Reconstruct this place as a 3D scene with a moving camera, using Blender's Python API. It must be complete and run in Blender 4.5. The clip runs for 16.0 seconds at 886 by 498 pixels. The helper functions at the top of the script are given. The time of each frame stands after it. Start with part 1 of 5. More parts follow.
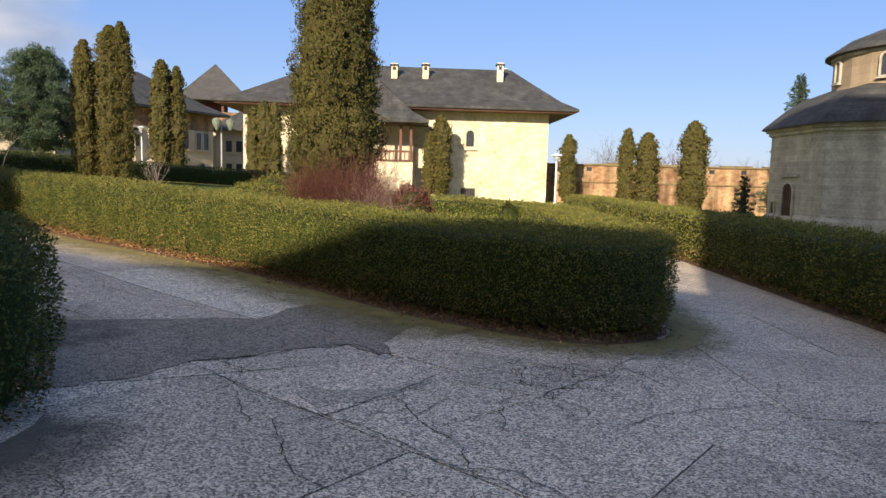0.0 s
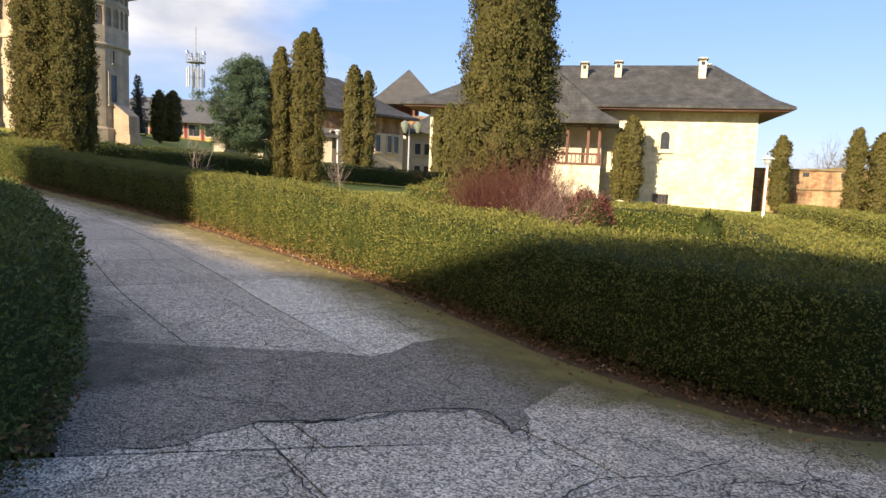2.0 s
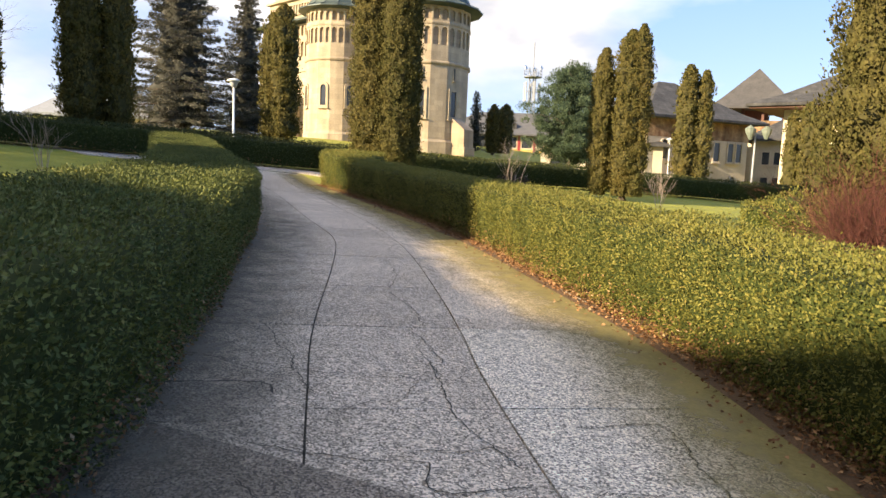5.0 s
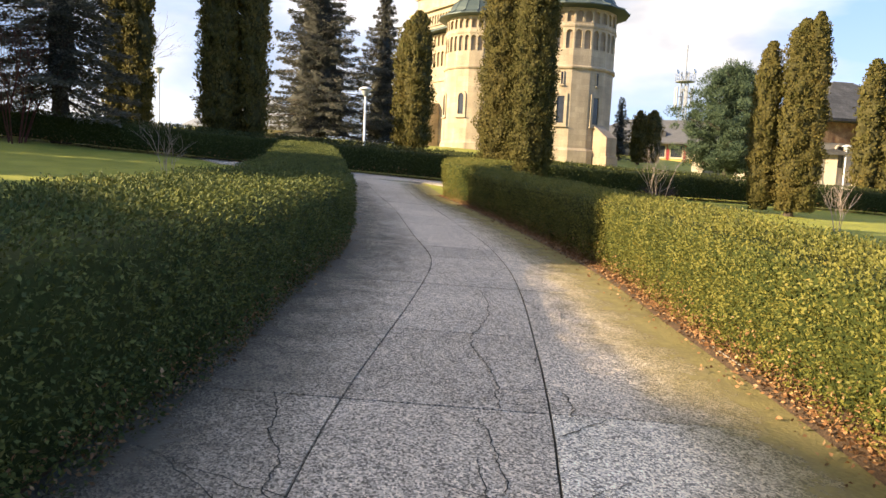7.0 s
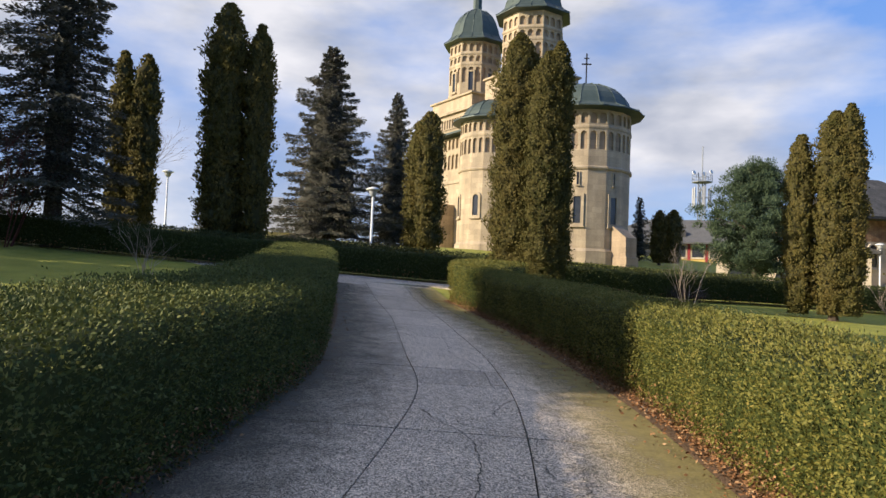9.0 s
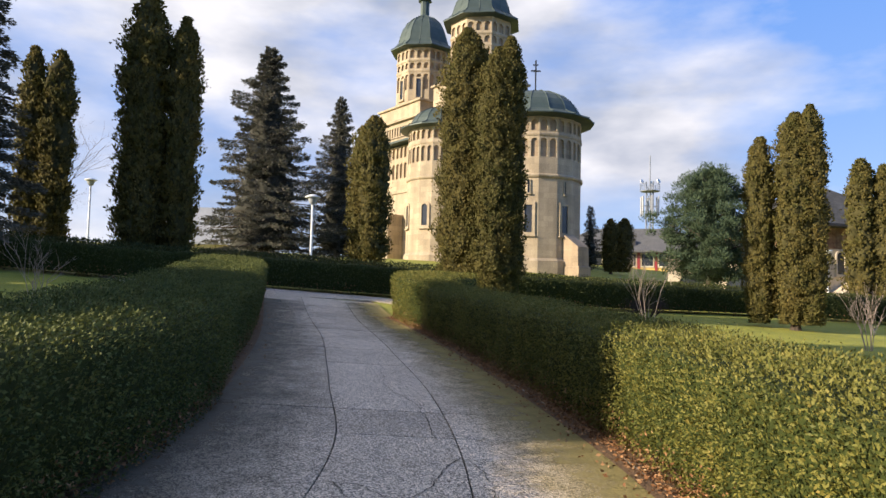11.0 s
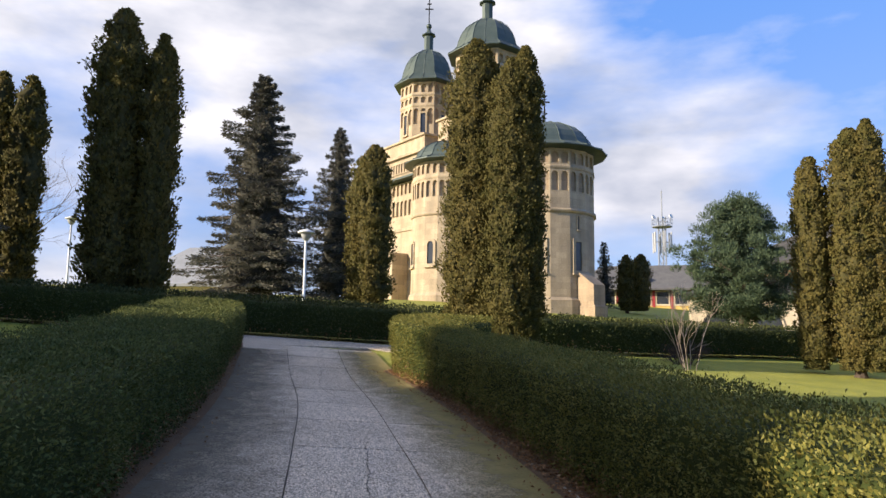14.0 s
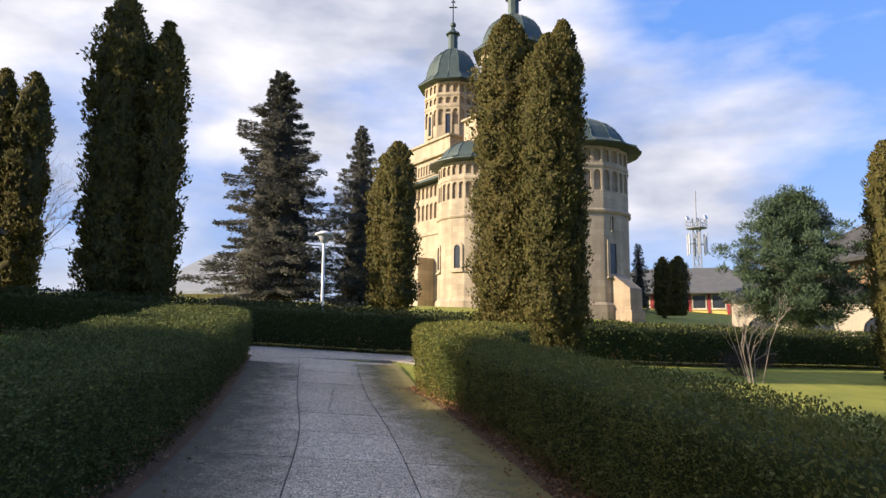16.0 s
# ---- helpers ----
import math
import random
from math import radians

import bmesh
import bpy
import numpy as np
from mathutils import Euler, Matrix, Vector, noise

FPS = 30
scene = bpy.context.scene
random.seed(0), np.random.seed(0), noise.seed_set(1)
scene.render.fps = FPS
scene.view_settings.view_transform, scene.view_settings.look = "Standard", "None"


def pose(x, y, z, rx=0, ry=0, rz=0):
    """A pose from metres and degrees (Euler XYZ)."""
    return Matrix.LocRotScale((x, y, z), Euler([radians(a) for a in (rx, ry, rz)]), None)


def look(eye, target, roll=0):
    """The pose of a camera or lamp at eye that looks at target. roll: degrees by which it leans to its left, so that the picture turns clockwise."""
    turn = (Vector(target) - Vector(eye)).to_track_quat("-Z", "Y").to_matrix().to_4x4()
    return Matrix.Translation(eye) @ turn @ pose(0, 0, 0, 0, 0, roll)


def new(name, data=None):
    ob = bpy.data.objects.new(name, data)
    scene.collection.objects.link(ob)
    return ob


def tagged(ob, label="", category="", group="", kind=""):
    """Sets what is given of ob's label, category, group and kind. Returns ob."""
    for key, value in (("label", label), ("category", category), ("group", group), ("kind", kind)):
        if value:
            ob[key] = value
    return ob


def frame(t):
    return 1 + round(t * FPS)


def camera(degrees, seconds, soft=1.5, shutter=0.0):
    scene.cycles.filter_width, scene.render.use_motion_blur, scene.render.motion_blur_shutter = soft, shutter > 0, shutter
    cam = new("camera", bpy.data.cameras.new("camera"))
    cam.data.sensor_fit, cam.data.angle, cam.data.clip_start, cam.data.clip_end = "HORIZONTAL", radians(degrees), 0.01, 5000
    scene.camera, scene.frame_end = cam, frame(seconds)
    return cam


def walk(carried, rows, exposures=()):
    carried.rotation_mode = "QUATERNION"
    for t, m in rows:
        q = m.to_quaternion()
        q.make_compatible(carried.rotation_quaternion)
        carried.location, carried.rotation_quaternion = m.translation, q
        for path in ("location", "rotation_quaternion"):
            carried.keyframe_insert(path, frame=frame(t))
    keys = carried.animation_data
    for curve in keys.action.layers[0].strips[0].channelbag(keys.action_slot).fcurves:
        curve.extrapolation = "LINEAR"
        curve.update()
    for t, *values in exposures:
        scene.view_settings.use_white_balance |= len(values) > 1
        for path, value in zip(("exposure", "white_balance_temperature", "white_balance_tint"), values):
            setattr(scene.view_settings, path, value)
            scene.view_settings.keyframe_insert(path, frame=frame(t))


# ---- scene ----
cam = camera(66.2, 16.0)
METRES, EYE, TILT, LEAN, TURN = 14.6, 1.5, 0.0, 0.0, 0.0
ROWS = [
    (0.0, 0.0, 0.0, 0.0, 0.17, -6.09, -1.61),
    (0.5, 0.0034, 0.0276, -0.0, 0.82, -6.26, -1.81),
    (1.0, 0.0086, 0.0571, -0.0015, 3.26, -5.9, -1.91),
    (1.5, 0.0092, 0.0861, -0.0007, 10.88, -6.2, -2.22),
    (2.0, 0.0067, 0.1157, 0.0002, 15.84, -6.33, -2.24),
    (2.5, 0.0029, 0.1474, -0.0008, 20.09, -6.28, -2.48),
    (3.0, -0.0035, 0.1778, -0.0017, 25.17, -6.34, -2.7),
    (3.5, -0.0125, 0.2074, -0.0016, 29.02, -6.36, -2.56),
    (4.0, -0.0195, 0.2367, -0.0006, 34.69, -6.84, -2.58),
    (6.5, -0.0942, 0.3735, 0.0, 52.04, -6.15, -2.68),
    (7.0, -0.1134, 0.3995, 0.0013, 55.16, -6.19, -2.62),
    (7.5, -0.136, 0.4247, 0.0031, 56.15, -1.33, -2.53),
    (8.0, -0.1596, 0.4499, 0.0041, 56.45, 2.72, -2.35),
    (8.5, -0.1831, 0.4723, 0.0037, 57.84, 2.76, -2.39),
    (9.0, -0.208, 0.4926, 0.0054, 56.75, 2.28, -2.28),
    (9.5, -0.2317, 0.5131, 0.0077, 52.96, 3.85, -1.91),
    (12.0, -0.3461, 0.6084, 0.0115, 52.7, 3.03, -1.27),
    (12.5, -0.3718, 0.6276, 0.0147, 52.81, 2.96, -1.22),
    (13.0, -0.4001, 0.6473, 0.0156, 52.88, 2.94, -1.08),
    (13.5, -0.4247, 0.6628, 0.0163, 52.94, 6.81, -1.04),
    (14.0, -0.4489, 0.6816, 0.0182, 53.29, 6.73, -0.84),
    (14.5, -0.4752, 0.702, 0.0192, 53.93, 7.35, -0.68),
    (15.0, -0.5008, 0.7214, 0.0194, 54.5, 8.04, -0.53),
    (15.5, -0.5288, 0.7406, 0.0217, 55.42, 8.06, -0.52),
    (16.0, -0.5563, 0.7553, 0.0228, 55.58, 7.22, -0.44),
]
walk(cam, [(t, pose(0, 0, EYE, TILT, LEAN, TURN) @ pose(METRES * x, METRES * y, METRES * z, 90 + pitch, roll, yaw)) for t, x, y, z, yaw, pitch, roll in ROWS],
     exposures=[(0.0, 1.2, 6600, 10), (1.0, 1.15, 6700, 10), (1.6, 1.35, 6800, 10), (2.0, 1.55, 6900, 10), (3.0, 1.8, 7100, 10), (4.2, 1.95, 7400, 10), (6.3, 1.9, 7700, 10), (7.0, 1.95, 7700, 10), (7.5, 1.9, 7600, 10), (7.8, 1.3, 6900, 10), (8.2, 1.15, 6500, 10), (12.0, 1.4, 6600, 11), (16.0, 1.38, 6500, 12)])

# ---- world and sun ----
SUN_FROM = Vector((-0.32, -0.947, 0.0)).normalized()
SUN_ELEV = radians(20)
world = bpy.data.worlds.new("sky")
scene.world = world
world.use_nodes = True
wn = world.node_tree.nodes
wl = world.node_tree.links
sky = wn.new("ShaderNodeTexSky")
sky.sky_type = 'NISHITA'
sky.sun_disc = False
sky.sun_elevation = SUN_ELEV
sky.dust_density, sky.ozone_density = 0.35, 2.0
sky.sun_rotation = math.atan2(SUN_FROM.x, SUN_FROM.y)
wn["Background"].inputs["Strength"].default_value = 0.15
# broken cloud over the blue
tc = wn.new("ShaderNodeTexCoord")
mp = wn.new("ShaderNodeMapping")
mp.inputs["Scale"].default_value = (1.0, 1.0, 2.6)
mp.inputs["Location"].default_value = (0.35, 0.1, 0.0)
cl = wn.new("ShaderNodeTexNoise")
cl.inputs["Scale"].default_value, cl.inputs["Detail"].default_value, cl.inputs["Roughness"].default_value = 1.9, 7, 0.52
cr = wn.new("ShaderNodeValToRGB")
cr.color_ramp.elements[0].position, cr.color_ramp.elements[0].color = 0.635, (0, 0, 0, 1)
cr.color_ramp.elements[1].position, cr.color_ramp.elements[1].color = 0.83, (1, 1, 1, 1)
cm = wn.new("ShaderNodeMix")
cm.data_type = 'RGBA'
tint = wn.new("ShaderNodeMix")
tint.data_type, tint.blend_type = 'RGBA', 'MULTIPLY'
tint.inputs[0].default_value = 1.0
tint.inputs[7].default_value = (1.0, 1.0, 1.12, 1)
wl.new(tc.outputs["Generated"], mp.inputs["Vector"])
wl.new(mp.outputs[0], cl.inputs["Vector"])
# more cloud towards the church's west than over the houses
side = wn.new("ShaderNodeVectorMath")
side.operation = 'DOT_PRODUCT'
side.inputs[1].default_value = (-0.26, -0.075, 0.32)
wl.new(tc.outputs["Generated"], side.inputs[0])
drift = wn.new("ShaderNodeMath")
drift.operation = 'ADD'
wl.new(cl.outputs[0], drift.inputs[0])
wl.new(side.outputs["Value"], drift.inputs[1])
wl.new(drift.outputs[0], cr.inputs[0])
wl.new(cr.outputs[0], cm.inputs[0])
wl.new(sky.outputs[0], tint.inputs[6])
# pale blue haze that deepens upwards
sep = wn.new("ShaderNodeSeparateXYZ")
hz = wn.new("ShaderNodeValToRGB")
hz.color_ramp.elements[0].position, hz.color_ramp.elements[0].color = 0.0, (0.74, 1.04, 1.82, 1)
hz.color_ramp.elements[1].position, hz.color_ramp.elements[1].color = 0.42, (0.33, 0.86, 2.25, 1)
hm = wn.new("ShaderNodeMix")
hm.data_type = 'RGBA'
hm.inputs[0].default_value = 0.85
wl.new(tc.outputs["Generated"], sep.inputs[0])
wl.new(sep.outputs["Z"], hz.inputs[0])
wl.new(tint.outputs[2], hm.inputs[6])
wl.new(hz.outputs[0], hm.inputs[7])
wl.new(hm.outputs[2], cm.inputs[6])
# grey undersides and white crowns within the cloud
bl = wn.new("ShaderNodeTexNoise")
bl.inputs["Scale"].default_value, bl.inputs["Detail"].default_value = 4.5, 5
wl.new(mp.outputs[0], bl.inputs["Vector"])
br = wn.new("ShaderNodeValToRGB")
br.color_ramp.elements[0].position, br.color_ramp.elements[0].color = 0.36, (1.25, 1.38, 1.72, 1)
br.color_ramp.elements[1].position, br.color_ramp.elements[1].color = 0.64, (2.6, 2.58, 2.75, 1)
wl.new(bl.outputs[0], br.inputs[0])
wl.new(br.outputs[0], cm.inputs[7])
wl.new(cm.outputs[2], wn["Background"].inputs["Color"])
sun = new("sun", bpy.data.lights.new("sun", 'SUN'))
sun.data.energy, sun.data.angle, sun.data.color = 3.9, radians(0.6), (1.0, 0.86, 0.66)
sun_dir = Vector((SUN_FROM.x * math.cos(SUN_ELEV), SUN_FROM.y * math.cos(SUN_ELEV), math.sin(SUN_ELEV)))
sun.matrix_world = look(sun_dir * 100, (0, 0, 0))


# ---- terrain ----
def zg(x, y):
    return -0.035 * x + 0.07 * 3 * np.logaddexp(0, (-x - 16) / 3)


# ---- materials ----
def mat(name, c1, c2, scale=4.0, rough=0.85, bump=0.3, fine=60.0, metal=0.0, island=0.0, c3=None, thin=0.0):
    """Two or three colours mixed by coarse and fine noise, with relief."""
    m = bpy.data.materials.new(name)
    m.use_nodes = True
    n, l = m.node_tree.nodes, m.node_tree.links
    b = n["Principled BSDF"]
    b.inputs["Roughness"].default_value = rough
    b.inputs["Metallic"].default_value = metal
    if island:
        b.inputs["Specular IOR Level"].default_value = 0.2
    g = n.new("ShaderNodeNewGeometry")
    n1 = n.new("ShaderNodeTexNoise")
    n1.inputs["Scale"].default_value, n1.inputs["Detail"].default_value = scale, 6
    n2 = n.new("ShaderNodeTexNoise")
    n2.inputs["Scale"].default_value, n2.inputs["Detail"].default_value = fine, 3
    for k in (n1, n2):
        l.new(g.outputs["Position"], k.inputs["Vector"])
    mix = n.new("ShaderNodeMath")
    mix.operation = 'MULTIPLY_ADD'
    l.new(n2.outputs[0], mix.inputs[0])
    mix.inputs[1].default_value = 0.5
    half = n.new("ShaderNodeMath")
    half.operation = 'MULTIPLY'
    l.new(n1.outputs[0], half.inputs[0])
    half.inputs[1].default_value = 0.5
    l.new(half.outputs[0], mix.inputs[2])
    fac = mix
    if island:
        isl = n.new("ShaderNodeMath")
        isl.operation = 'MULTIPLY_ADD'
        l.new(g.outputs["Random Per Island"], isl.inputs[0])
        isl.inputs[1].default_value = island
        sub = n.new("ShaderNodeMath")
        sub.operation = 'SUBTRACT'
        l.new(mix.outputs[0], sub.inputs[0])
        sub.inputs[1].default_value = island / 2
        l.new(sub.outputs[0], isl.inputs[2])
        fac = isl
    r = n.new("ShaderNodeValToRGB")
    e = r.color_ramp.elements
    e[0].position, e[0].color = 0.3, (*c1, 1)
    e[1].position, e[1].color = 0.7, (*c2, 1)
    if c3:
        k = r.color_ramp.elements.new(0.86)
        k.color = (*c3, 1)
    l.new(fac.outputs[0], r.inputs[0])
    l.new(r.outputs[0], b.inputs["Base Color"])
    if bump:
        bp = n.new("ShaderNodeBump")
        bp.inputs["Strength"].default_value = bump
        bp.inputs["Distance"].default_value = 0.02
        l.new(n2.outputs[0], bp.inputs["Height"])
        l.new(bp.outputs[0], b.inputs["Normal"])
    if thin:
        tl = n.new("ShaderNodeBsdfTranslucent")
        mx = n.new("ShaderNodeMixShader")
        mx.inputs[0].default_value = thin
        l.new(r.outputs[0], tl.inputs["Color"])
        l.new(b.outputs[0], mx.inputs[1])
        l.new(tl.outputs[0], mx.inputs[2])
        l.new(mx.outputs[0], n["Material Output"].inputs["Surface"])
    return m


M_LAWN = mat("lawn", (0.15, 0.17, 0.015), (0.36, 0.34, 0.045), 1.2, 0.9, 0.8, 90)


def concrete(name, dark, light):
    """Exposed-aggregate concrete: small stones and stains."""
    m = mat(name, dark, light, 0.9, 0.8, 0.0, 14)
    n, l = m.node_tree.nodes, m.node_tree.links
    b = n["Principled BSDF"]
    g = [k for k in n if k.bl_idname == "ShaderNodeNewGeometry"][0]
    ramp = [k for k in n if k.bl_idname == "ShaderNodeValToRGB"][0]
    vor = n.new("ShaderNodeTexVoronoi")
    vor.inputs["Scale"].default_value = 94
    l.new(g.outputs["Position"], vor.inputs["Vector"])
    hsv = n.new("ShaderNodeSeparateColor")
    l.new(vor.outputs["Color"], hsv.inputs[0])
    sr = n.new("ShaderNodeValToRGB")
    e = sr.color_ramp.elements
    e[0].position, e[0].color = 0.1, (0.28, 0.27, 0.26, 1)
    e[1].position, e[1].color = 1.0, (1.80, 1.78, 1.76, 1)
    l.new(hsv.outputs[0], sr.inputs[0])
    mul = n.new("ShaderNodeMix")
    mul.data_type, mul.blend_type = 'RGBA', 'MULTIPLY'
    mul.inputs[0].default_value = 1.0
    l.new(ramp.outputs[0], mul.inputs[6])
    l.new(sr.outputs[0], mul.inputs[7])
    oi = n.new("ShaderNodeObjectInfo")
    var = n.new("ShaderNodeMapRange")
    var.inputs["To Min"].default_value, var.inputs["To Max"].default_value = 0.84, 1.12
    l.new(oi.outputs["Random"], var.inputs["Value"])
    mu2 = n.new("ShaderNodeMix")
    mu2.data_type, mu2.blend_type = 'RGBA', 'MULTIPLY'
    mu2.inputs[0].default_value = 1.0
    l.new(mul.outputs[2], mu2.inputs[6])
    l.new(var.outputs[0], mu2.inputs[7])
    out = mu2.outputs[2]
    l.new(out, b.inputs["Base Color"])
    bp = n.new("ShaderNodeBump")
    bp.inputs["Strength"].default_value, bp.inputs["Distance"].default_value = 0.8, 0.009
    l.new(vor.outputs["Distance"], bp.inputs["Height"])
    l.new(bp.outputs[0], b.inputs["Normal"])
    return m


def ashlar(m, w, h, joint, depth=0.6, streak=0.3):
    """Lays coursed blocks with darker joints and rain streaks over a stone material."""
    n, l = m.node_tree.nodes, m.node_tree.links
    b = n["Principled BSDF"]
    g = [k for k in n if k.bl_idname == "ShaderNodeNewGeometry"][0]
    ramp = [k for k in n if k.bl_idname == "ShaderNodeValToRGB"][0]
    sp = n.new("ShaderNodeSeparateXYZ")
    l.new(g.outputs["Position"], sp.inputs[0])
    along = n.new("ShaderNodeMath")
    along.operation = 'MULTIPLY_ADD'
    l.new(sp.outputs["Y"], along.inputs[0])
    along.inputs[1].default_value = 0.8
    l.new(sp.outputs["X"], along.inputs[2])
    co = n.new("ShaderNodeCombineXYZ")
    l.new(along.outputs[0], co.inputs[0])
    l.new(sp.outputs["Z"], co.inputs[1])
    br = n.new("ShaderNodeTexBrick")
    br.inputs["Scale"].default_value = 1.0
    br.inputs["Brick Width"].default_value, br.inputs["Row Height"].default_value = w, h
    br.inputs["Mortar Size"].default_value, br.inputs["Mortar Smooth"].default_value = joint, 0.4
    br.inputs["Color1"].default_value = (1.08, 1.06, 1.04, 1)
    br.inputs["Color2"].default_value = (0.84, 0.83, 0.82, 1)
    br.inputs["Mortar"].default_value = (depth, depth, depth, 1)
    l.new(co.outputs[0], br.inputs["Vector"])
    mul = n.new("ShaderNodeMix")
    mul.data_type, mul.blend_type = 'RGBA', 'MULTIPLY'
    mul.inputs[0].default_value = 1.0
    l.new(ramp.outputs[0], mul.inputs[6])
    l.new(br.outputs["Color"], mul.inputs[7])
    mp = n.new("ShaderNodeMapping")
    mp.inputs["Scale"].default_value = (1.4, 1.4, 0.16)
    l.new(g.outputs["Position"], mp.inputs["Vector"])
    st = n.new("ShaderNodeTexNoise")
    st.inputs["Scale"].default_value, st.inputs["Detail"].default_value = 1.0, 7
    l.new(mp.outputs[0], st.inputs["Vector"])
    mr = n.new("ShaderNodeMapRange")
    mr.inputs["From Min"].default_value, mr.inputs["From Max"].default_value = 0.35, 0.65
    mr.inputs["To Min"].default_value, mr.inputs["To Max"].default_value = 1.0 - streak, 1.0 + streak * 0.3
    l.new(st.outputs[0], mr.inputs["Value"])
    mu2 = n.new("ShaderNodeMix")
    mu2.data_type, mu2.blend_type = 'RGBA', 'MULTIPLY'
    mu2.inputs[0].default_value = 1.0
    l.new(mul.outputs[2], mu2.inputs[6])
    l.new(mr.outputs[0], mu2.inputs[7])
    l.new(mu2.outputs[2], b.inputs["Base Color"])
    return m


M_CONC = concrete("concrete", (0.40, 0.335, 0.265), (0.655, 0.555, 0.445))
M_CONC_PALE = concrete("newer_concrete", (0.50, 0.44, 0.35), (0.72, 0.63, 0.52))
M_CONC_WORN = concrete("worn_concrete", (0.31, 0.265, 0.21), (0.50, 0.425, 0.34))
M_PATCH = concrete("patch_asphalt", (0.20, 0.165, 0.13), (0.335, 0.28, 0.225))
M_KERB = mat("kerb_concrete", (0.34, 0.32, 0.28), (0.52, 0.49, 0.43), 3, 0.9, 0.5)
M_DEAD = mat("dead_leaf", (0.17, 0.08, 0.035), (0.34, 0.185, 0.09), 6, 0.8, 0, 20, island=0.6, c3=(0.44, 0.30, 0.17))
M_JOINT = mat("joint", (0.02, 0.02, 0.018), (0.05, 0.045, 0.035), 8, 0.95)
M_SOIL = mat("soil", (0.06, 0.036, 0.02), (0.15, 0.085, 0.042), 5, 0.95, 0.8)
# shade between hedge leaves is put into this near-black green
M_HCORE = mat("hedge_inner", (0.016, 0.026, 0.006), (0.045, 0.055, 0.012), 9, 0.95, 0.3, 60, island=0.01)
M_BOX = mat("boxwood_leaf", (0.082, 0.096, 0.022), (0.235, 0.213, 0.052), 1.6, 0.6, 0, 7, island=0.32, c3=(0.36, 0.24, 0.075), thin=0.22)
# darker boxwood copy: the left hedge's shade is put into its colour
M_BOX_SHADE = mat("shaded_boxwood_leaf", (0.045, 0.066, 0.019), (0.145, 0.155, 0.04), 1.6, 0.65, 0, 7, island=0.32, c3=(0.27, 0.19, 0.06), thin=0.12)
M_YEW = mat("dark_hedge_leaf", (0.026, 0.038, 0.012), (0.08, 0.088, 0.028), 1.6, 0.7, 0, 7, island=0.3, thin=0.2)
M_BARK = mat("bark", (0.035, 0.025, 0.018), (0.09, 0.065, 0.045), 6, 0.95, 0.8)
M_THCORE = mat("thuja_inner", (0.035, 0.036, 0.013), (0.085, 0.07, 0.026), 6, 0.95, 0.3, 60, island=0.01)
M_THUJA = mat("thuja_leaf", (0.062, 0.068, 0.019), (0.165, 0.128, 0.04), 0.7, 0.8, 0, 4, island=0.12, c3=(0.25, 0.125, 0.05), thin=0.25)
M_SPRUCE = mat("spruce_needle", (0.060, 0.068, 0.052), (0.155, 0.142, 0.112), 1.0, 0.75, 0, 6, island=0.4, thin=0.15)
# dark colour stands in for the shade deep in a spruce
M_SPCORE = mat("spruce_inner_shade", (0.022, 0.026, 0.02), (0.055, 0.05, 0.038), 3.0, 0.95, 0.4, 18)
M_MAST = mat("weathered_galvanised", (0.13, 0.15, 0.18), (0.22, 0.24, 0.27), 2.0, 0.6)
M_PINE = mat("pine_needle", (0.034, 0.060, 0.038), (0.10, 0.135, 0.07), 1.0, 0.7, 0, 6, island=0.4, thin=0.15)
M_BARB = mat("barberry_twig", (0.06, 0.022, 0.018), (0.16, 0.06, 0.045), 3.0, 0.8, 0, 9, island=0.5)
M_TWIG = mat("bare_twig", (0.24, 0.18, 0.14), (0.44, 0.35, 0.29), 5.0, 0.8, 0)
M_WHITE = ashlar(mat("limewash", (0.46, 0.38, 0.24), (0.74, 0.68, 0.53), 0.8, 0.9, 0.5, 3.5, c3=(0.78, 0.74, 0.62)), 0.7, 0.33, 0.03, 0.97, 0.12)
M_PLAST = mat("plaster", (0.40, 0.33, 0.24), (0.56, 0.48, 0.36), 0.8, 0.9, 0.3, 14)
M_ROOF = ashlar(mat("roof_slate", (0.028, 0.028, 0.028), (0.085, 0.083, 0.080), 0.8, 0.9, 0.8, 7), 0.3, 0.22, 0.02, 0.7, 0.4)
M_DOME = mat("dome_copper", (0.035, 0.055, 0.052), (0.075, 0.10, 0.09), 1.5, 0.55, 0.2, 20, metal=0.3)
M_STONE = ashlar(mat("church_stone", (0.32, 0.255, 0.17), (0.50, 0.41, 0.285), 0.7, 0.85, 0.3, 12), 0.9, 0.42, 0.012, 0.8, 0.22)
# darker copy of the church stone for recessed bands, buttress and drum
M_STONE_DARK = ashlar(mat("darker_stone", (0.27, 0.205, 0.14), (0.39, 0.305, 0.21), 0.7, 0.9, 0.3, 12), 0.9, 0.42, 0.012, 0.8, 0.22)
M_BRICKW = ashlar(mat("old_brick_wall", (0.17, 0.065, 0.03), (0.45, 0.32, 0.18), 0.7, 0.9, 0.8, 3.2, c3=(0.62, 0.52, 0.34)), 0.29, 0.10, 0.014, 1.3, 0.55)
M_CHAPEL = ashlar(mat("chapel_stone", (0.27, 0.25, 0.22), (0.52, 0.48, 0.41), 1.6, 0.9, 0.5, 9), 0.62, 0.27, 0.02, 1.12, 0.2)
M_GLASS = mat("dark_glass", (0.02, 0.024, 0.03), (0.05, 0.055, 0.065), 2, 0.15, 0)
M_WOOD = mat("dark_wood", (0.07, 0.028, 0.018), (0.15, 0.06, 0.035), 3, 0.7, 0.3)
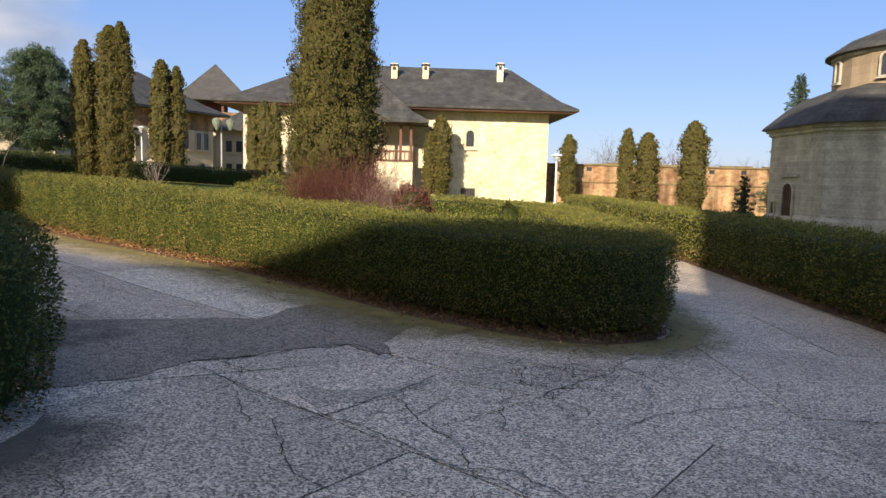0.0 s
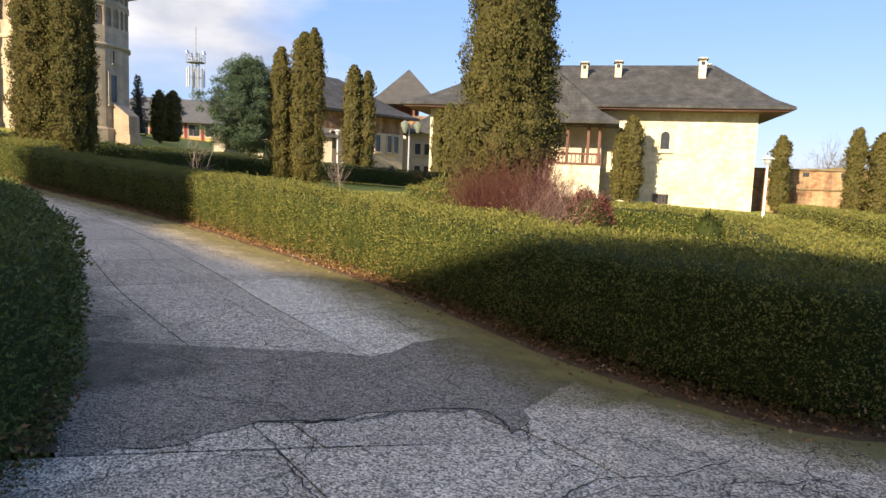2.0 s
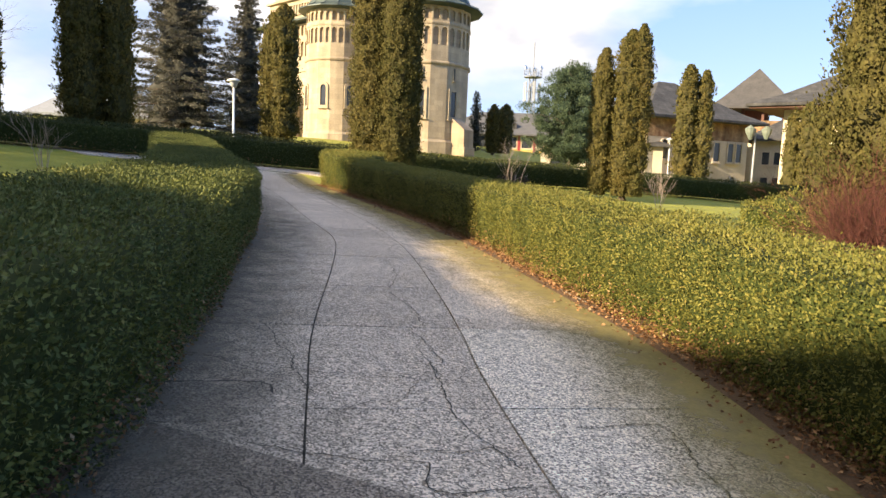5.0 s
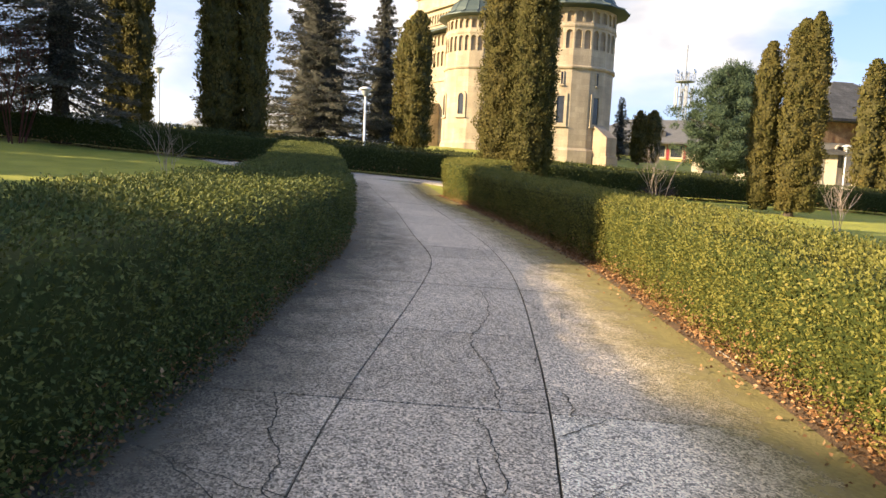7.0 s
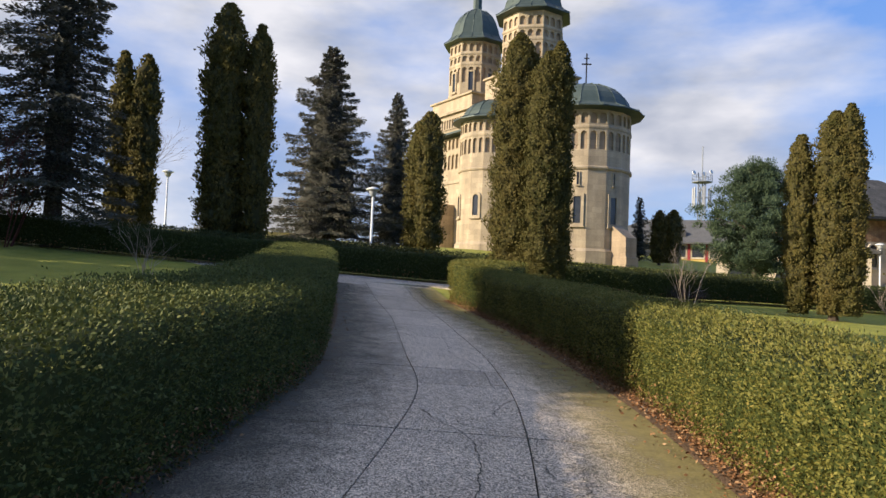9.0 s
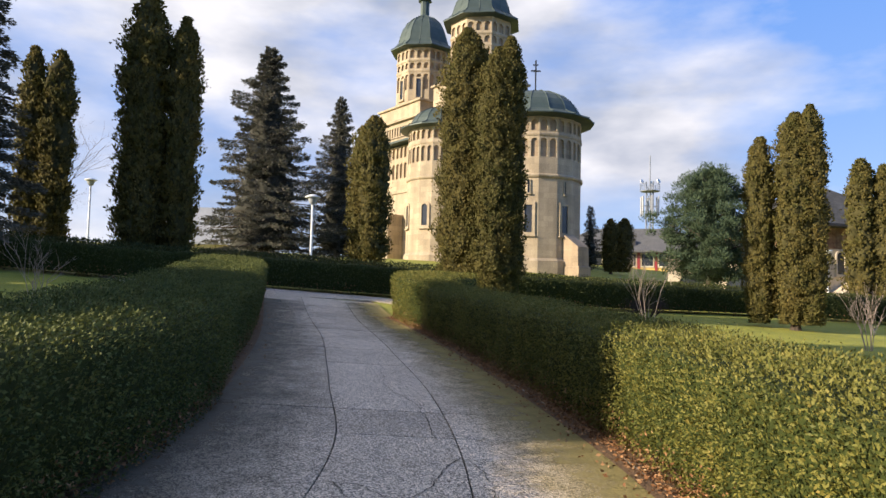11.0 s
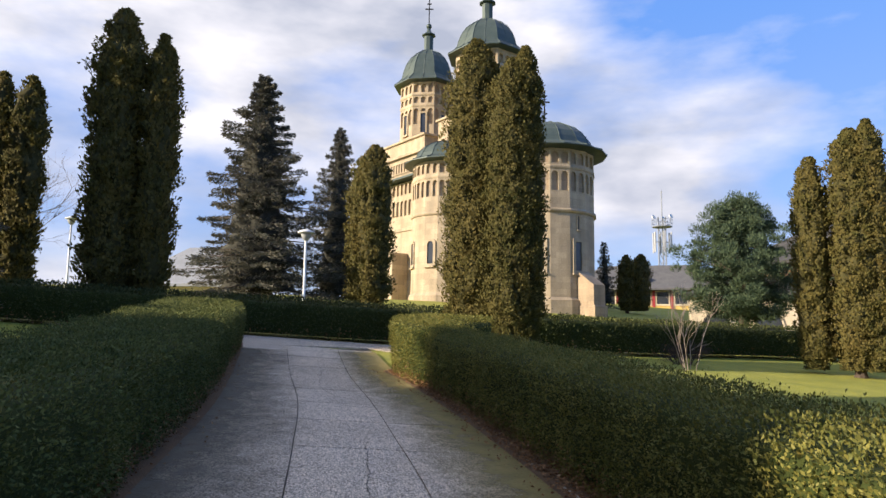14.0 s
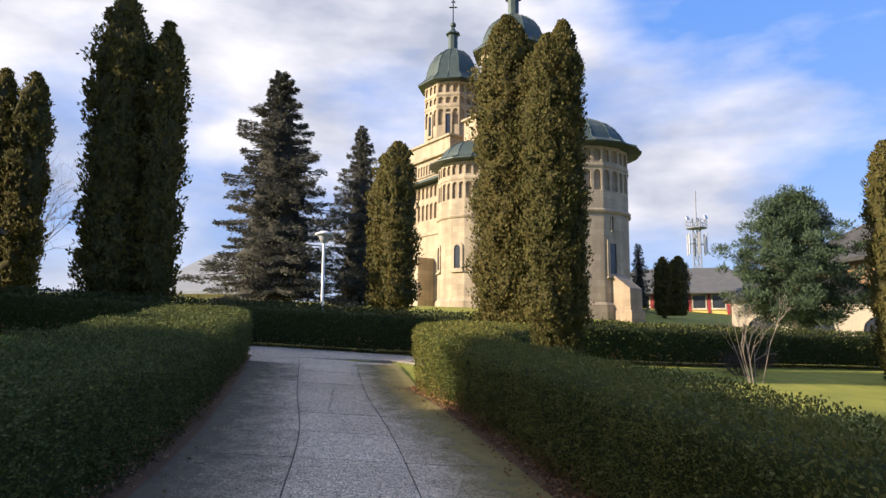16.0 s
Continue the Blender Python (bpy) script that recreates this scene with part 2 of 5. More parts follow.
M_LAMP = mat("white_metal", (0.62, 0.62, 0.62), (0.74, 0.74, 0.74), 3, 0.4, 0)
M_STEEL = mat("galvanised", (0.26, 0.27, 0.29), (0.38, 0.39, 0.41), 3, 0.4, 0)


# ---- mesh helpers ----
def mesh_np(name, V, F, material, parent=None, label="", smooth=False):
    """A mesh object from an array of points and an array of equal-sided faces."""
    V, F = np.asarray(V, dtype=np.float32), np.asarray(F, dtype=np.int32)
    me = bpy.data.meshes.new(name)
    k = F.shape[1]
    me.vertices.add(len(V))
    me.vertices.foreach_set("co", V.ravel())
    me.loops.add(F.size)
    me.loops.foreach_set("vertex_index", F.ravel())
    me.polygons.add(len(F))
    me.polygons.foreach_set("loop_start", np.arange(0, F.size, k, dtype=np.int32))
    me.update(calc_edges=True)
    if smooth:
        me.polygons.foreach_set("use_smooth", np.ones(len(F), dtype=bool))
    me.materials.append(material)
    ob = new(name, me)
    ob.parent = parent
    if label:
        tagged(ob, label)
    return ob


def part(name, bm, material, parent, label="", smooth=False):
    me = bpy.data.meshes.new(name)
    bmesh.ops.recalc_face_normals(bm, faces=bm.faces)
    bm.to_mesh(me)
    bm.free()
    me.materials.append(material)
    if smooth:
        me.polygons.foreach_set("use_smooth", np.ones(len(me.polygons), dtype=bool))
    ob = new(name, me)
    ob.parent = parent
    if label:
        tagged(ob, label)
    return ob


def empty(name, m, label, category, group="", kind=""):
    ob = new(name)
    ob.matrix_world = m
    return tagged(ob, label, category, group, kind)


def box(bm, x0, x1, y0, y1, z0, z1, bevel=0.0):
    vs = [bm.verts.new(p) for p in ((x0, y0, z0), (x1, y0, z0), (x1, y1, z0), (x0, y1, z0), (x0, y0, z1), (x1, y0, z1), (x1, y1, z1), (x0, y1, z1))]
    fs = [bm.faces.new([vs[i] for i in f]) for f in ((3, 2, 1, 0), (4, 5, 6, 7), (0, 1, 5, 4), (1, 2, 6, 5), (2, 3, 7, 6), (3, 0, 4, 7))]
    if bevel:
        bmesh.ops.bevel(bm, geom=list({e for f in fs for e in f.edges}), offset=bevel, segments=2, affect='EDGES', profile=0.5)
    return bm


def bx(*a, **k):
    return box(bmesh.new(), *a, **k)


def lathe(profile, seg=24, a0=0.0, a1=2 * math.pi, bm=None):
    """A surface turned round z from (radius, height) pairs."""
    bm = bm or bmesh.new()
    full = abs(a1 - a0 - 2 * math.pi) < 1e-6
    n = seg if full else seg + 1
    rings = []
    for r, z in profile:
        rings.append([bm.verts.new((r * math.cos(a0 + (a1 - a0) * i / seg), r * math.sin(a0 + (a1 - a0) * i / seg), z)) for i in range(n)])
    for a, b in zip(rings, rings[1:]):
        for i in range(seg):
            j = (i + 1) % n
            bm.faces.new((a[i], a[j], b[j], b[i]))
    bmesh.ops.remove_doubles(bm, verts=bm.verts, dist=1e-4)
    return bm


def curve_pts(pts, step):
    """A smooth line through the points, sampled about every step metres."""
    P = [np.array(p, dtype=float) for p in pts]
    P = [2 * P[0] - P[1]] + P + [2 * P[-1] - P[-2]]
    out = []
    for a, b, c, d in zip(P, P[1:], P[2:], P[3:]):
        k = max(1, int(np.linalg.norm(c - b) / step))
        for i in range(k):
            t = i / k
            out.append(0.5 * (2 * b + (c - a) * t + (2 * a - 5 * b + 4 * c - d) * t * t + (3 * b - a - 3 * c + d) * t ** 3))
    out.append(P[-2])
    return np.array(out)


RNG = np.random.default_rng(7)


def vnoise(P, scale, seed=0.0):
    """Cheap smooth noise in -1..1 for many points."""
    Q = np.asarray(P) * scale + seed
    return (np.sin(Q[:, 0] * 1.7 + 1.3 * np.sin(Q[:, 1] * 1.1 + seed)) + np.sin(Q[:, 1] * 1.9 + 1.7 * np.sin(Q[:, 2] * 1.3)) + np.sin(Q[:, 2] * 1.6 + 1.1 * np.sin(Q[:, 0] * 1.4 + 2.0))) / 3


def leaf_cards(P, A, S, aspect=0.5, fold=0.25, face=None):
    """Folded leaf shapes: base at P, long axis A (unit), length S."""
    n = len(P)
    R = RNG.normal(size=(n, 3))
    if face is not None:
        R = R * 0.45 + face
    B = np.cross(A, R)
    B /= np.linalg.norm(B, axis=1)[:, None] + 1e-9
    C = np.cross(A, B)
    S = S[:, None]
    mid = P + A * S * 0.5
    V = np.stack([P, mid + B * S * aspect * 0.5 + C * S * fold * 0.5, P + A * S, mid - B * S * aspect * 0.5 + C * S * fold * 0.5], axis=1).reshape(-1, 3)
    F = np.arange(4 * n).reshape(-1, 4)
    return V, F


def unit(v):
    return v / (np.linalg.norm(v, axis=1)[:, None] + 1e-9)


M_IRON = mat("dark_iron", (0.02, 0.02, 0.022), (0.05, 0.05, 0.05), 4, 0.6, 0.2, metal=0.6)
M_RED = mat("red_paint", (0.22, 0.02, 0.025), (0.34, 0.04, 0.045), 3, 0.6, 0.1)
M_OCHRE = mat("ochre_paint", (0.55, 0.38, 0.10), (0.7, 0.5, 0.16), 2, 0.85, 0.2)
M_SHINGLE = mat("wood_shingle", (0.038, 0.037, 0.037), (0.085, 0.08, 0.076), 1.5, 0.9, 0.6, 14)
M_TILE = mat("grey_tile", (0.06, 0.06, 0.065), (0.12, 0.118, 0.115), 1.5, 0.8, 0.6, 12)
M_GLOBE = mat("frosted_plastic", (0.30, 0.31, 0.32), (0.42, 0.43, 0.44), 3, 0.35, 0)
M_GREENM = mat("green_enamel", (0.12, 0.15, 0.12), (0.2, 0.23, 0.19), 3, 0.5, 0)
M_TWIG2 = mat("pale_twig", (0.22, 0.13, 0.11), (0.38, 0.26, 0.22), 3.0, 0.8, 0, 9, island=0.5)
M_TWIG3 = mat("grey_twig", (0.10, 0.085, 0.075), (0.2, 0.17, 0.15), 3.0, 0.9, 0, 9)
M_DARKTWIG = mat("dark_twig", (0.03, 0.018, 0.02), (0.08, 0.05, 0.05), 3.0, 0.9, 0, 9)
M_COPE = mat("mossy_coping", (0.09, 0.065, 0.03), (0.22, 0.17, 0.09), 1.5, 0.95, 0.6, 8)
M_THUJA2 = mat("green_thuja_leaf", (0.048, 0.057, 0.017), (0.14, 0.115, 0.036), 0.7, 0.8, 0, 4, island=0.12, c3=(0.23, 0.135, 0.045), thin=0.25)


def edge_film(name, c1, c2, low, high, rough=0.95):
    """A thin growth or dark film on paving: thick at the edge, breaking up towards the middle."""
    m = mat(name, c1, c2, 3.0, rough, 0.6, 40)
    n, l = m.node_tree.nodes, m.node_tree.links
    b, out = n["Principled BSDF"], n["Material Output"]
    g = [k for k in n if k.bl_idname == "ShaderNodeNewGeometry"][0]
    att = n.new("ShaderNodeAttribute")
    att.attribute_name = "cover"
    ns = n.new("ShaderNodeTexNoise")
    ns.inputs["Scale"].default_value, ns.inputs["Detail"].default_value, ns.inputs["Roughness"].default_value = 3.0, 9, 0.72
    l.new(g.outputs["Position"], ns.inputs["Vector"])
    add = n.new("ShaderNodeMath")
    add.operation = 'ADD'
    l.new(att.outputs["Fac"], add.inputs[0])
    l.new(ns.outputs[0], add.inputs[1])
    mr = n.new("ShaderNodeMapRange")
    mr.inputs["From Min"].default_value, mr.inputs["From Max"].default_value = low, high
    mr.inputs["To Max"].default_value = 0.88
    l.new(add.outputs[0], mr.inputs["Value"])
    tr = n.new("ShaderNodeBsdfTransparent")
    mx = n.new("ShaderNodeMixShader")
    l.new(mr.outputs[0], mx.inputs[0])
    l.new(tr.outputs[0], mx.inputs[1])
    l.new(b.outputs[0], mx.inputs[2])
    l.new(mx.outputs[0], out.inputs["Surface"])
    return m


M_MOSS = edge_film("moss_film", (0.165, 0.135, 0.04), (0.29, 0.235, 0.085), 0.57, 1.26)
M_DARK_FILM = edge_film("dark_film", (0.05, 0.045, 0.032), (0.12, 0.11, 0.085), 0.75, 1.5, 0.7)
M_PALEROOF = mat("pale_metal_roof", (0.20, 0.21, 0.22), (0.30, 0.31, 0.32), 1.0, 0.5, 0.2, 9)


# ---- ground and pavement ----
def ground_sheet():
    xs = np.concatenate([np.linspace(-900, -80, 10), np.linspace(-78, 40, 119), np.linspace(42, 900, 12)])
    ys = np.concatenate([np.linspace(-700, -32, 10), np.linspace(-30, 90, 121), np.linspace(95, 1400, 14)])
    X, Y = np.meshgrid(xs, ys)
    cx = np.clip(X, -60, 25)
    Z = zg(cx, Y) - 0.03
    fall = np.maximum(0, -X - 47) * 0.22 / (1 + np.exp((Y - 44) / 4))
    Z = Z - np.minimum(fall, 9)
    V = np.stack([X, Y, Z], -1).reshape(-1, 3)
    w = len(xs)
    i = np.arange((len(ys) - 1) * w).reshape(-1, w)[:, :-1].ravel()
    F = np.stack([i, i + 1, i + w + 1, i + w], -1)
    ob = mesh_np("ground", V, F, M_LAWN, smooth=True)
    return tagged(ob, "short winter lawn of green and yellowish grass", "lawn", kind="structure")


ground_sheet()

RIGHT_EDGE = [(1.2, 6.35), (-0.25, 7.18), (-1.41, 8.2), (-2.96, 9.55), (-5.3, 11.15), (-8.3, 13.1), (-12.75, 15.35), (-16.7, 16.9), (-18.4, 17.5), (-22.2, 19.2)]
LEFT_EDGE = [(-2.5, 4.2), (-3.5, 5.1), (-4.9, 6.1), (-6.05, 6.95), (-8.05, 8.35), (-10.8, 10.4), (-13.2, 11.7), (-16.0, 13.1), (-19.2, 14.5), (-23.3, 16.2)]
LEFT_JOINT = [(-1.4, 4.85), (-2.6, 5.7), (-3.87, 6.63), (-5.18, 7.63), (-7.65, 9.74), (-9.45, 11.12), (-11.6, 12.2), (-13.4, 13.1), (-15.9, 14.3), (-18.9, 15.5), (-22.9, 17.2)]
RIGHT_JOINT = [(-0.3, 5.45), (-1.78, 6.5), (-2.6, 7.1), (-3.55, 7.85), (-4.3, 8.5), (-5.4, 9.4), (-7.3, 10.88), (-9.0, 12.05), (-11.1, 13.25), (-13.3, 14.3), (-15.5, 15.3), (-18.4, 16.5), (-22.5, 18.4)]


def slab_object(pts, material, parent, thick=0.06, lift=0.0):
    """One paving slab from its outline on the terrain."""
    bm = bmesh.new()
    top = [bm.verts.new((x, y, zg(x, y) + lift)) for x, y in pts]
    low = [bm.verts.new((x, y, zg(x, y) - thick)) for x, y in pts]
    bm.faces.new(top)
    for i in range(len(pts)):
        j = (i + 1) % len(pts)
        bm.faces.new((top[i], low[i], low[j], top[j]))
    return part("slab", bm, material, parent)


def shrink(poly, g):
    P = np.array(poly)
    c = P.mean(0)
    d = P - c
    r = np.linalg.norm(d, axis=1)[:, None]
    return [tuple(p) for p in c + d * (1 - g / np.maximum(r, 0.1))]


def clip_half(poly, p, n):
    """The part of a polygon on the side of p that n points away from."""
    out = []
    for a, b in zip(poly, poly[1:] + poly[:1]):
        da, db = (a[0] - p[0]) * n[0] + (a[1] - p[1]) * n[1], (b[0] - p[0]) * n[0] + (b[1] - p[1]) * n[1]
        if da <= 0:
            out.append(a)
        if da * db < 0:
            t = da / (da - db)
            out.append((a[0] + t * (b[0] - a[0]), a[1] + t * (b[1] - a[1])))
    return out


def at_s(E, s):
    """Where a smooth line meets the distance s along the main path's direction."""
    S = E @ np.array([-0.8, 0.6])
    return np.array([np.interp(s, S, E[:, k]) for k in (0, 1)])


def flat_patch(name, pts, material, parent, lift, label="", rough=0.04):
    """A thin irregular skin on the pavement."""
    rng = np.random.default_rng(len(pts) * 7 + int(abs(pts[0][0]) * 10))
    out = []
    for a, b in zip(pts, pts[1:] + pts[:1]):
        k = max(1, int(math.hypot(b[0] - a[0], b[1] - a[1]) / 0.12))
        for i in range(k):
            t = i / k
            out.append((a[0] + (b[0] - a[0]) * t + rng.normal() * rough * (i > 0), a[1] + (b[1] - a[1]) * t + rng.normal() * rough * (i > 0)))
    bm = bmesh.new()
    top = [bm.verts.new((x, y, zg(x, y) + lift)) for x, y in out]
    low = [bm.verts.new((x, y, zg(x, y) - 0.01)) for x, y in out]
    bm.faces.new(top)
    for i in range(len(top)):
        j = (i + 1) % len(top)
        bm.faces.new((top[i], low[i], low[j], top[j]))
    bmesh.ops.triangulate(bm, faces=bm.faces)
    return part(name, bm, material, parent, label)


def crack(parent, pts, w0, rng, step=0.05, wander=0.018):
    """A wandering open crack as a thin dark groove."""
    C = curve_pts(pts, step)
    n = len(C)
    if n < 3:
        return None
    T = unit(np.gradient(C, axis=0))
    N = np.stack([-T[:, 1], T[:, 0]], 1)
    walkoff = np.cumsum(rng.normal(size=n)) * wander * 0.6
    walkoff -= np.linspace(walkoff[0], walkoff[-1], n)
    C = C + N * (walkoff + rng.normal(size=n) * wander * 0.35)[:, None]
    w = w0 * np.clip(0.55 + 0.45 * rng.random(n) + 0.5 * (rng.random(n) > 0.93), 0.3, 1.6)
    w[0] = w[-1] = w0 * 0.2
    A, B = C + N * w[:, None] / 2, C - N * w[:, None] / 2
    V = np.concatenate([np.stack([A[:, 0], A[:, 1], zg(A[:, 0], A[:, 1]) + 0.008], 1), np.stack([B[:, 0], B[:, 1], zg(B[:, 0], B[:, 1]) + 0.008], 1)])
    i = np.arange(n - 1)
    return mesh_np("crack", V, np.stack([i, i + 1, i + 1 + n, i + n], 1), M_JOINT, parent)


def pavement():
    base = empty("pavement", Matrix(), "cracked grey exposed-aggregate concrete footpath with mossy edges", "footpath", kind="structure")
    rng = np.random.default_rng(21)
    lines = [curve_pts(E, 0.05) for E in (LEFT_EDGE, LEFT_JOINT, RIGHT_JOINT, RIGHT_EDGE)]
    rows = [2.8, 5.3, 6.85, 8.7, 10.4, 12.45, 14.5, 15.5, 17.0, 18.5, 20.0, 21.3, 22.5, 23.7, 25.2, 26.7, 28.6]
    for s0, s1 in zip(rows, rows[1:]):
        for col, (A, B) in enumerate(zip(lines, lines[1:])):
            ss = np.linspace(s0 + 0.008, s1 - 0.008, 6)
            ea, eb = [at_s(A, s) for s in ss], [at_s(B, s) for s in ss]
            q = []
            for a, b in zip(ea, eb):
                d = (b - a) / (np.linalg.norm(b - a) + 1e-6) * 0.007
                q.append((a + d, b - d))
            pts = [tuple(a) for a, _ in q] + [tuple(b) for _, b in reversed(q)]
            clean = [p for i, p in enumerate(pts) if math.hypot(p[0] - pts[i - 1][0], p[1] - pts[i - 1][1]) > 0.03]
            if len(clean) > 2:
                slab_object(clean, M_CONC_PALE if col == 2 and 5 < s0 < 8 else M_CONC, base, lift=RNG.uniform(-0.002, 0.003))
    slab_object([(-23.3, 16.2), (-22.9, 17.2), (-22.5, 18.4), (-22.2, 19.2), (-20.5, 20.0), (-22.6, 20.6), (-25.4, 16.6), (-27.6, 12.6), (-25.6, 13.0)], M_CONC, base)
    # open area where the two paths part
    area = [(-7.5, -9.0), (2.5, -9.0), (2.5, 6.6), (1.2, 6.33), (-2.5, 4.18), (-7.5, 0.5)]
    e1, e2 = (0.783, -0.622), (0.622, 0.783)
    us = [-12, -7.4, -5.2, -3.05, -1.15, 1.2, 3.5, 6.0, 10]
    vs = [-14, -10, -6.5, -3.2, -1.2, 0.8, 2.7, 4.12, 5.9, 12]
    for i in range(len(us) - 1):
        for j in range(len(vs) - 1):
            poly = area
            sh = -1.18 * (j % 2)
            for e, c, sgn in ((e1, us[i] + sh, -1), (e1, us[i + 1] + sh, 1), (e2, vs[j], -1), (e2, vs[j + 1], 1)):
                if len(poly) > 2:
                    poly = clip_half(poly, (e[0] * c, e[1] * c), (e[0] * sgn, e[1] * sgn))
            if len(poly) > 2:
                slab_object(shrink(poly, 0.009), M_CONC_WORN if (i + 2 * j) % 5 == 1 else M_CONC, base, lift=RNG.uniform(-0.002, 0.003))
    # branch path
    for j in range(-8, 12):
        y0 = 6.55 + j * 2.0
        for a, b in ((2.2 if j >= 0 else 2.5, 3.9), (3.9, 5.35)) + (((5.35, 7.4), (7.4, 9.0)) if j < -2 else ()):
            slab_object(shrink([(a, y0), (b, y0), (b, y0 + 2.0), (a, y0 + 2.0)], 0.008), M_CONC, base, lift=RNG.uniform(-0.003, 0.003))
    for pts in ([*map(tuple, lines[0][::20]), *map(tuple, lines[3][::-20])], area, [(2.2, 6.5), (5.35, 6.5), (5.35, 30.5), (2.2, 30.5)], [(2.5, -9.4), (9.0, -9.4), (9.0, 0.5), (5.35, 0.5), (5.35, 6.5), (2.5, 6.5)]):
        bm = bmesh.new()
        bm.faces.new([bm.verts.new((x, y, zg(x, y) - 0.02)) for x, y in pts])
        bmesh.ops.triangulate(bm, faces=bm.faces)
        part("joint_bed", bm, M_JOINT, base, "dark dirt-filled joints between slabs")
    # dark mended band, broken hollow and green margins
    flat_patch("mended_band", [(-1.86, 5.0), (-1.45, 5.25), (-1.2, 5.52), (-0.8, 5.77), (-0.5, 5.48), (-0.43, 5.75), (-0.46, 6.2), (-0.24, 6.6), (-0.3, 7.0), (-1.2, 7.75), (-1.5, 7.3), (-1.79, 6.52), (-2.05, 6.48), (-2.3, 6.05), (-2.62, 5.82), (-2.98, 5.66), (-4.0, 5.75), (-3.2, 4.7), (-2.44, 4.2), (-2.14, 4.45), (-1.95, 4.8)], M_PATCH, base, 0.0055, "darker mended band of paving")
    flat_patch("hollow", [(-4.6, 5.95), (-4.25, 6.4), (-4.22, 6.52), (-3.99, 6.48), (-3.78, 6.26), (-3.88, 5.91), (-4.06, 5.6)], M_CONC_WORN, base, 0.0055, "broken hollow in the paving")
    flat_patch("hollow", [(-0.99, 4.67), (-0.7, 4.5), (-0.25, 4.65), (-0.05, 5.0), (-0.03, 4.92), (-0.29, 4.45), (-0.76, 4.14)], M_CONC_WORN, base, 0.0055, "worn gritty hollow", 0.05)
    flat_patch("mended_patch", [(0.1, 5.8), (0.77, 5.6), (1.5, 5.6), (1.44, 5.3), (0.68, 4.62), (0.1, 4.9)], M_CONC_WORN, base, 0.0055, "darker mended patch of paving")
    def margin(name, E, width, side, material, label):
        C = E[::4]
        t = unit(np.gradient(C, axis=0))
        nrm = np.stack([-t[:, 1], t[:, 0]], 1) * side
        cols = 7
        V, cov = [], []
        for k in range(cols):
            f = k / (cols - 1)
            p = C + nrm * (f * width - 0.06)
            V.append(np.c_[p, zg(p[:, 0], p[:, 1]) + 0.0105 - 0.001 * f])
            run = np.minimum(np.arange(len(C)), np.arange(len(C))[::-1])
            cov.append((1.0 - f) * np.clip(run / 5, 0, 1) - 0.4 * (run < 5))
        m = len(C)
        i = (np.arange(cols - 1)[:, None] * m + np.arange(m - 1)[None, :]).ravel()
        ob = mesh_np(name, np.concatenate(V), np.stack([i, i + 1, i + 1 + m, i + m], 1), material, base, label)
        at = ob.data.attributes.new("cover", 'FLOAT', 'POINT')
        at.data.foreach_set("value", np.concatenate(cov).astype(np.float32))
        return ob

    tip = curve_pts([(2.75, 11.0), (2.7, 9.0), (2.42, 6.9), (1.3, 6.38), (-0.25, 7.15), (-1.41, 8.2)], 0.05)
    margin("mossy_margin", lines[3], 1.2, 1, M_MOSS, "yellow-green mossy margin")
    margin("mossy_margin", tip, 0.75, 1, M_MOSS, "yellow-green mossy margin")
    # darker film on the left edge, fading towards the middle of the path
    foot = curve_pts([(-3.9, 0.9), (-2.5, 2.5), (-2.15, 3.4), (-2.3, 4.0), (-2.7, 4.5)], 0.05)
    margin("dark_margin", foot, 1.0, -1, M_DARK_FILM, "dark margin of the paving")
    margin("dark_margin", lines[0], 1.8, -1, M_DARK_FILM, "dark margin of the paving")
    # cracks: the long ones, then shorter wandering ones
    long_ones = [
        [(-8.55, 10.6), (-7.5, 10.4), (-6.5, 9.75), (-5.8, 9.05), (-5.0, 8.65), (-4.6, 8.37)], [(-4.85, 8.6), (-4.65, 8.9), (-4.3, 8.67)],
        [(-4.55, 8.17), (-4.0, 7.9), (-3.76, 7.74)], [(-4.2, 8.85), (-4.15, 8.4)],
        [(-5.4, 7.3), (-4.9, 7.1), (-4.55, 7.0), (-4.3, 6.85), (-3.85, 6.67)], [(-4.2, 6.74), (-4.3, 6.64), (-4.86, 6.52), (-5.15, 6.4)],
        [(-3.5, 6.0), (-3.2, 6.2), (-3.0, 6.35), (-2.77, 6.56), (-2.55, 6.4), (-2.3, 6.75)], [(-3.2, 5.77), (-2.74, 5.78), (-2.4, 6.0), (-2.14, 6.48)],
        [(-4.15, 7.85), (-3.65, 7.55), (-2.95, 7.05), (-2.45, 6.85)],
        [(-5.0, 6.45), (-4.3, 6.8), (-3.85, 7.2), (-3.4, 7.6)], [(-2.55, 7.5), (-2.25, 7.95), (-1.87, 7.6), (-1.57, 7.3)],
    ]
    old_corner = [
        [(-1.9, 4.97), (-1.1, 4.28), (-0.6, 4.0), (-0.1, 3.56), (0.46, 3.11)], [(-0.43, 5.67), (-0.36, 5.33), (0.1, 5.1)],
        [(-0.86, 3.9), (-0.5, 4.28), (-0.03, 5.0), (0.35, 5.3), (0.73, 5.67)], [(-0.33, 4.48), (-0.12, 4.04), (0.11, 3.68), (0.17, 3.39), (0.37, 3.38), (0.62, 3.14)],
        [(0.7, 4.6), (1.0, 5.0), (1.4, 5.4), (1.58, 5.78)], [(1.15, 4.1), (1.58, 4.44), (2.08, 4.64), (2.5, 4.84)],
        [(-1.38, 4.4), (-1.1, 3.82)], [(-0.97, 3.94), (-0.78, 3.32), (-0.5, 3.04)],
    ]
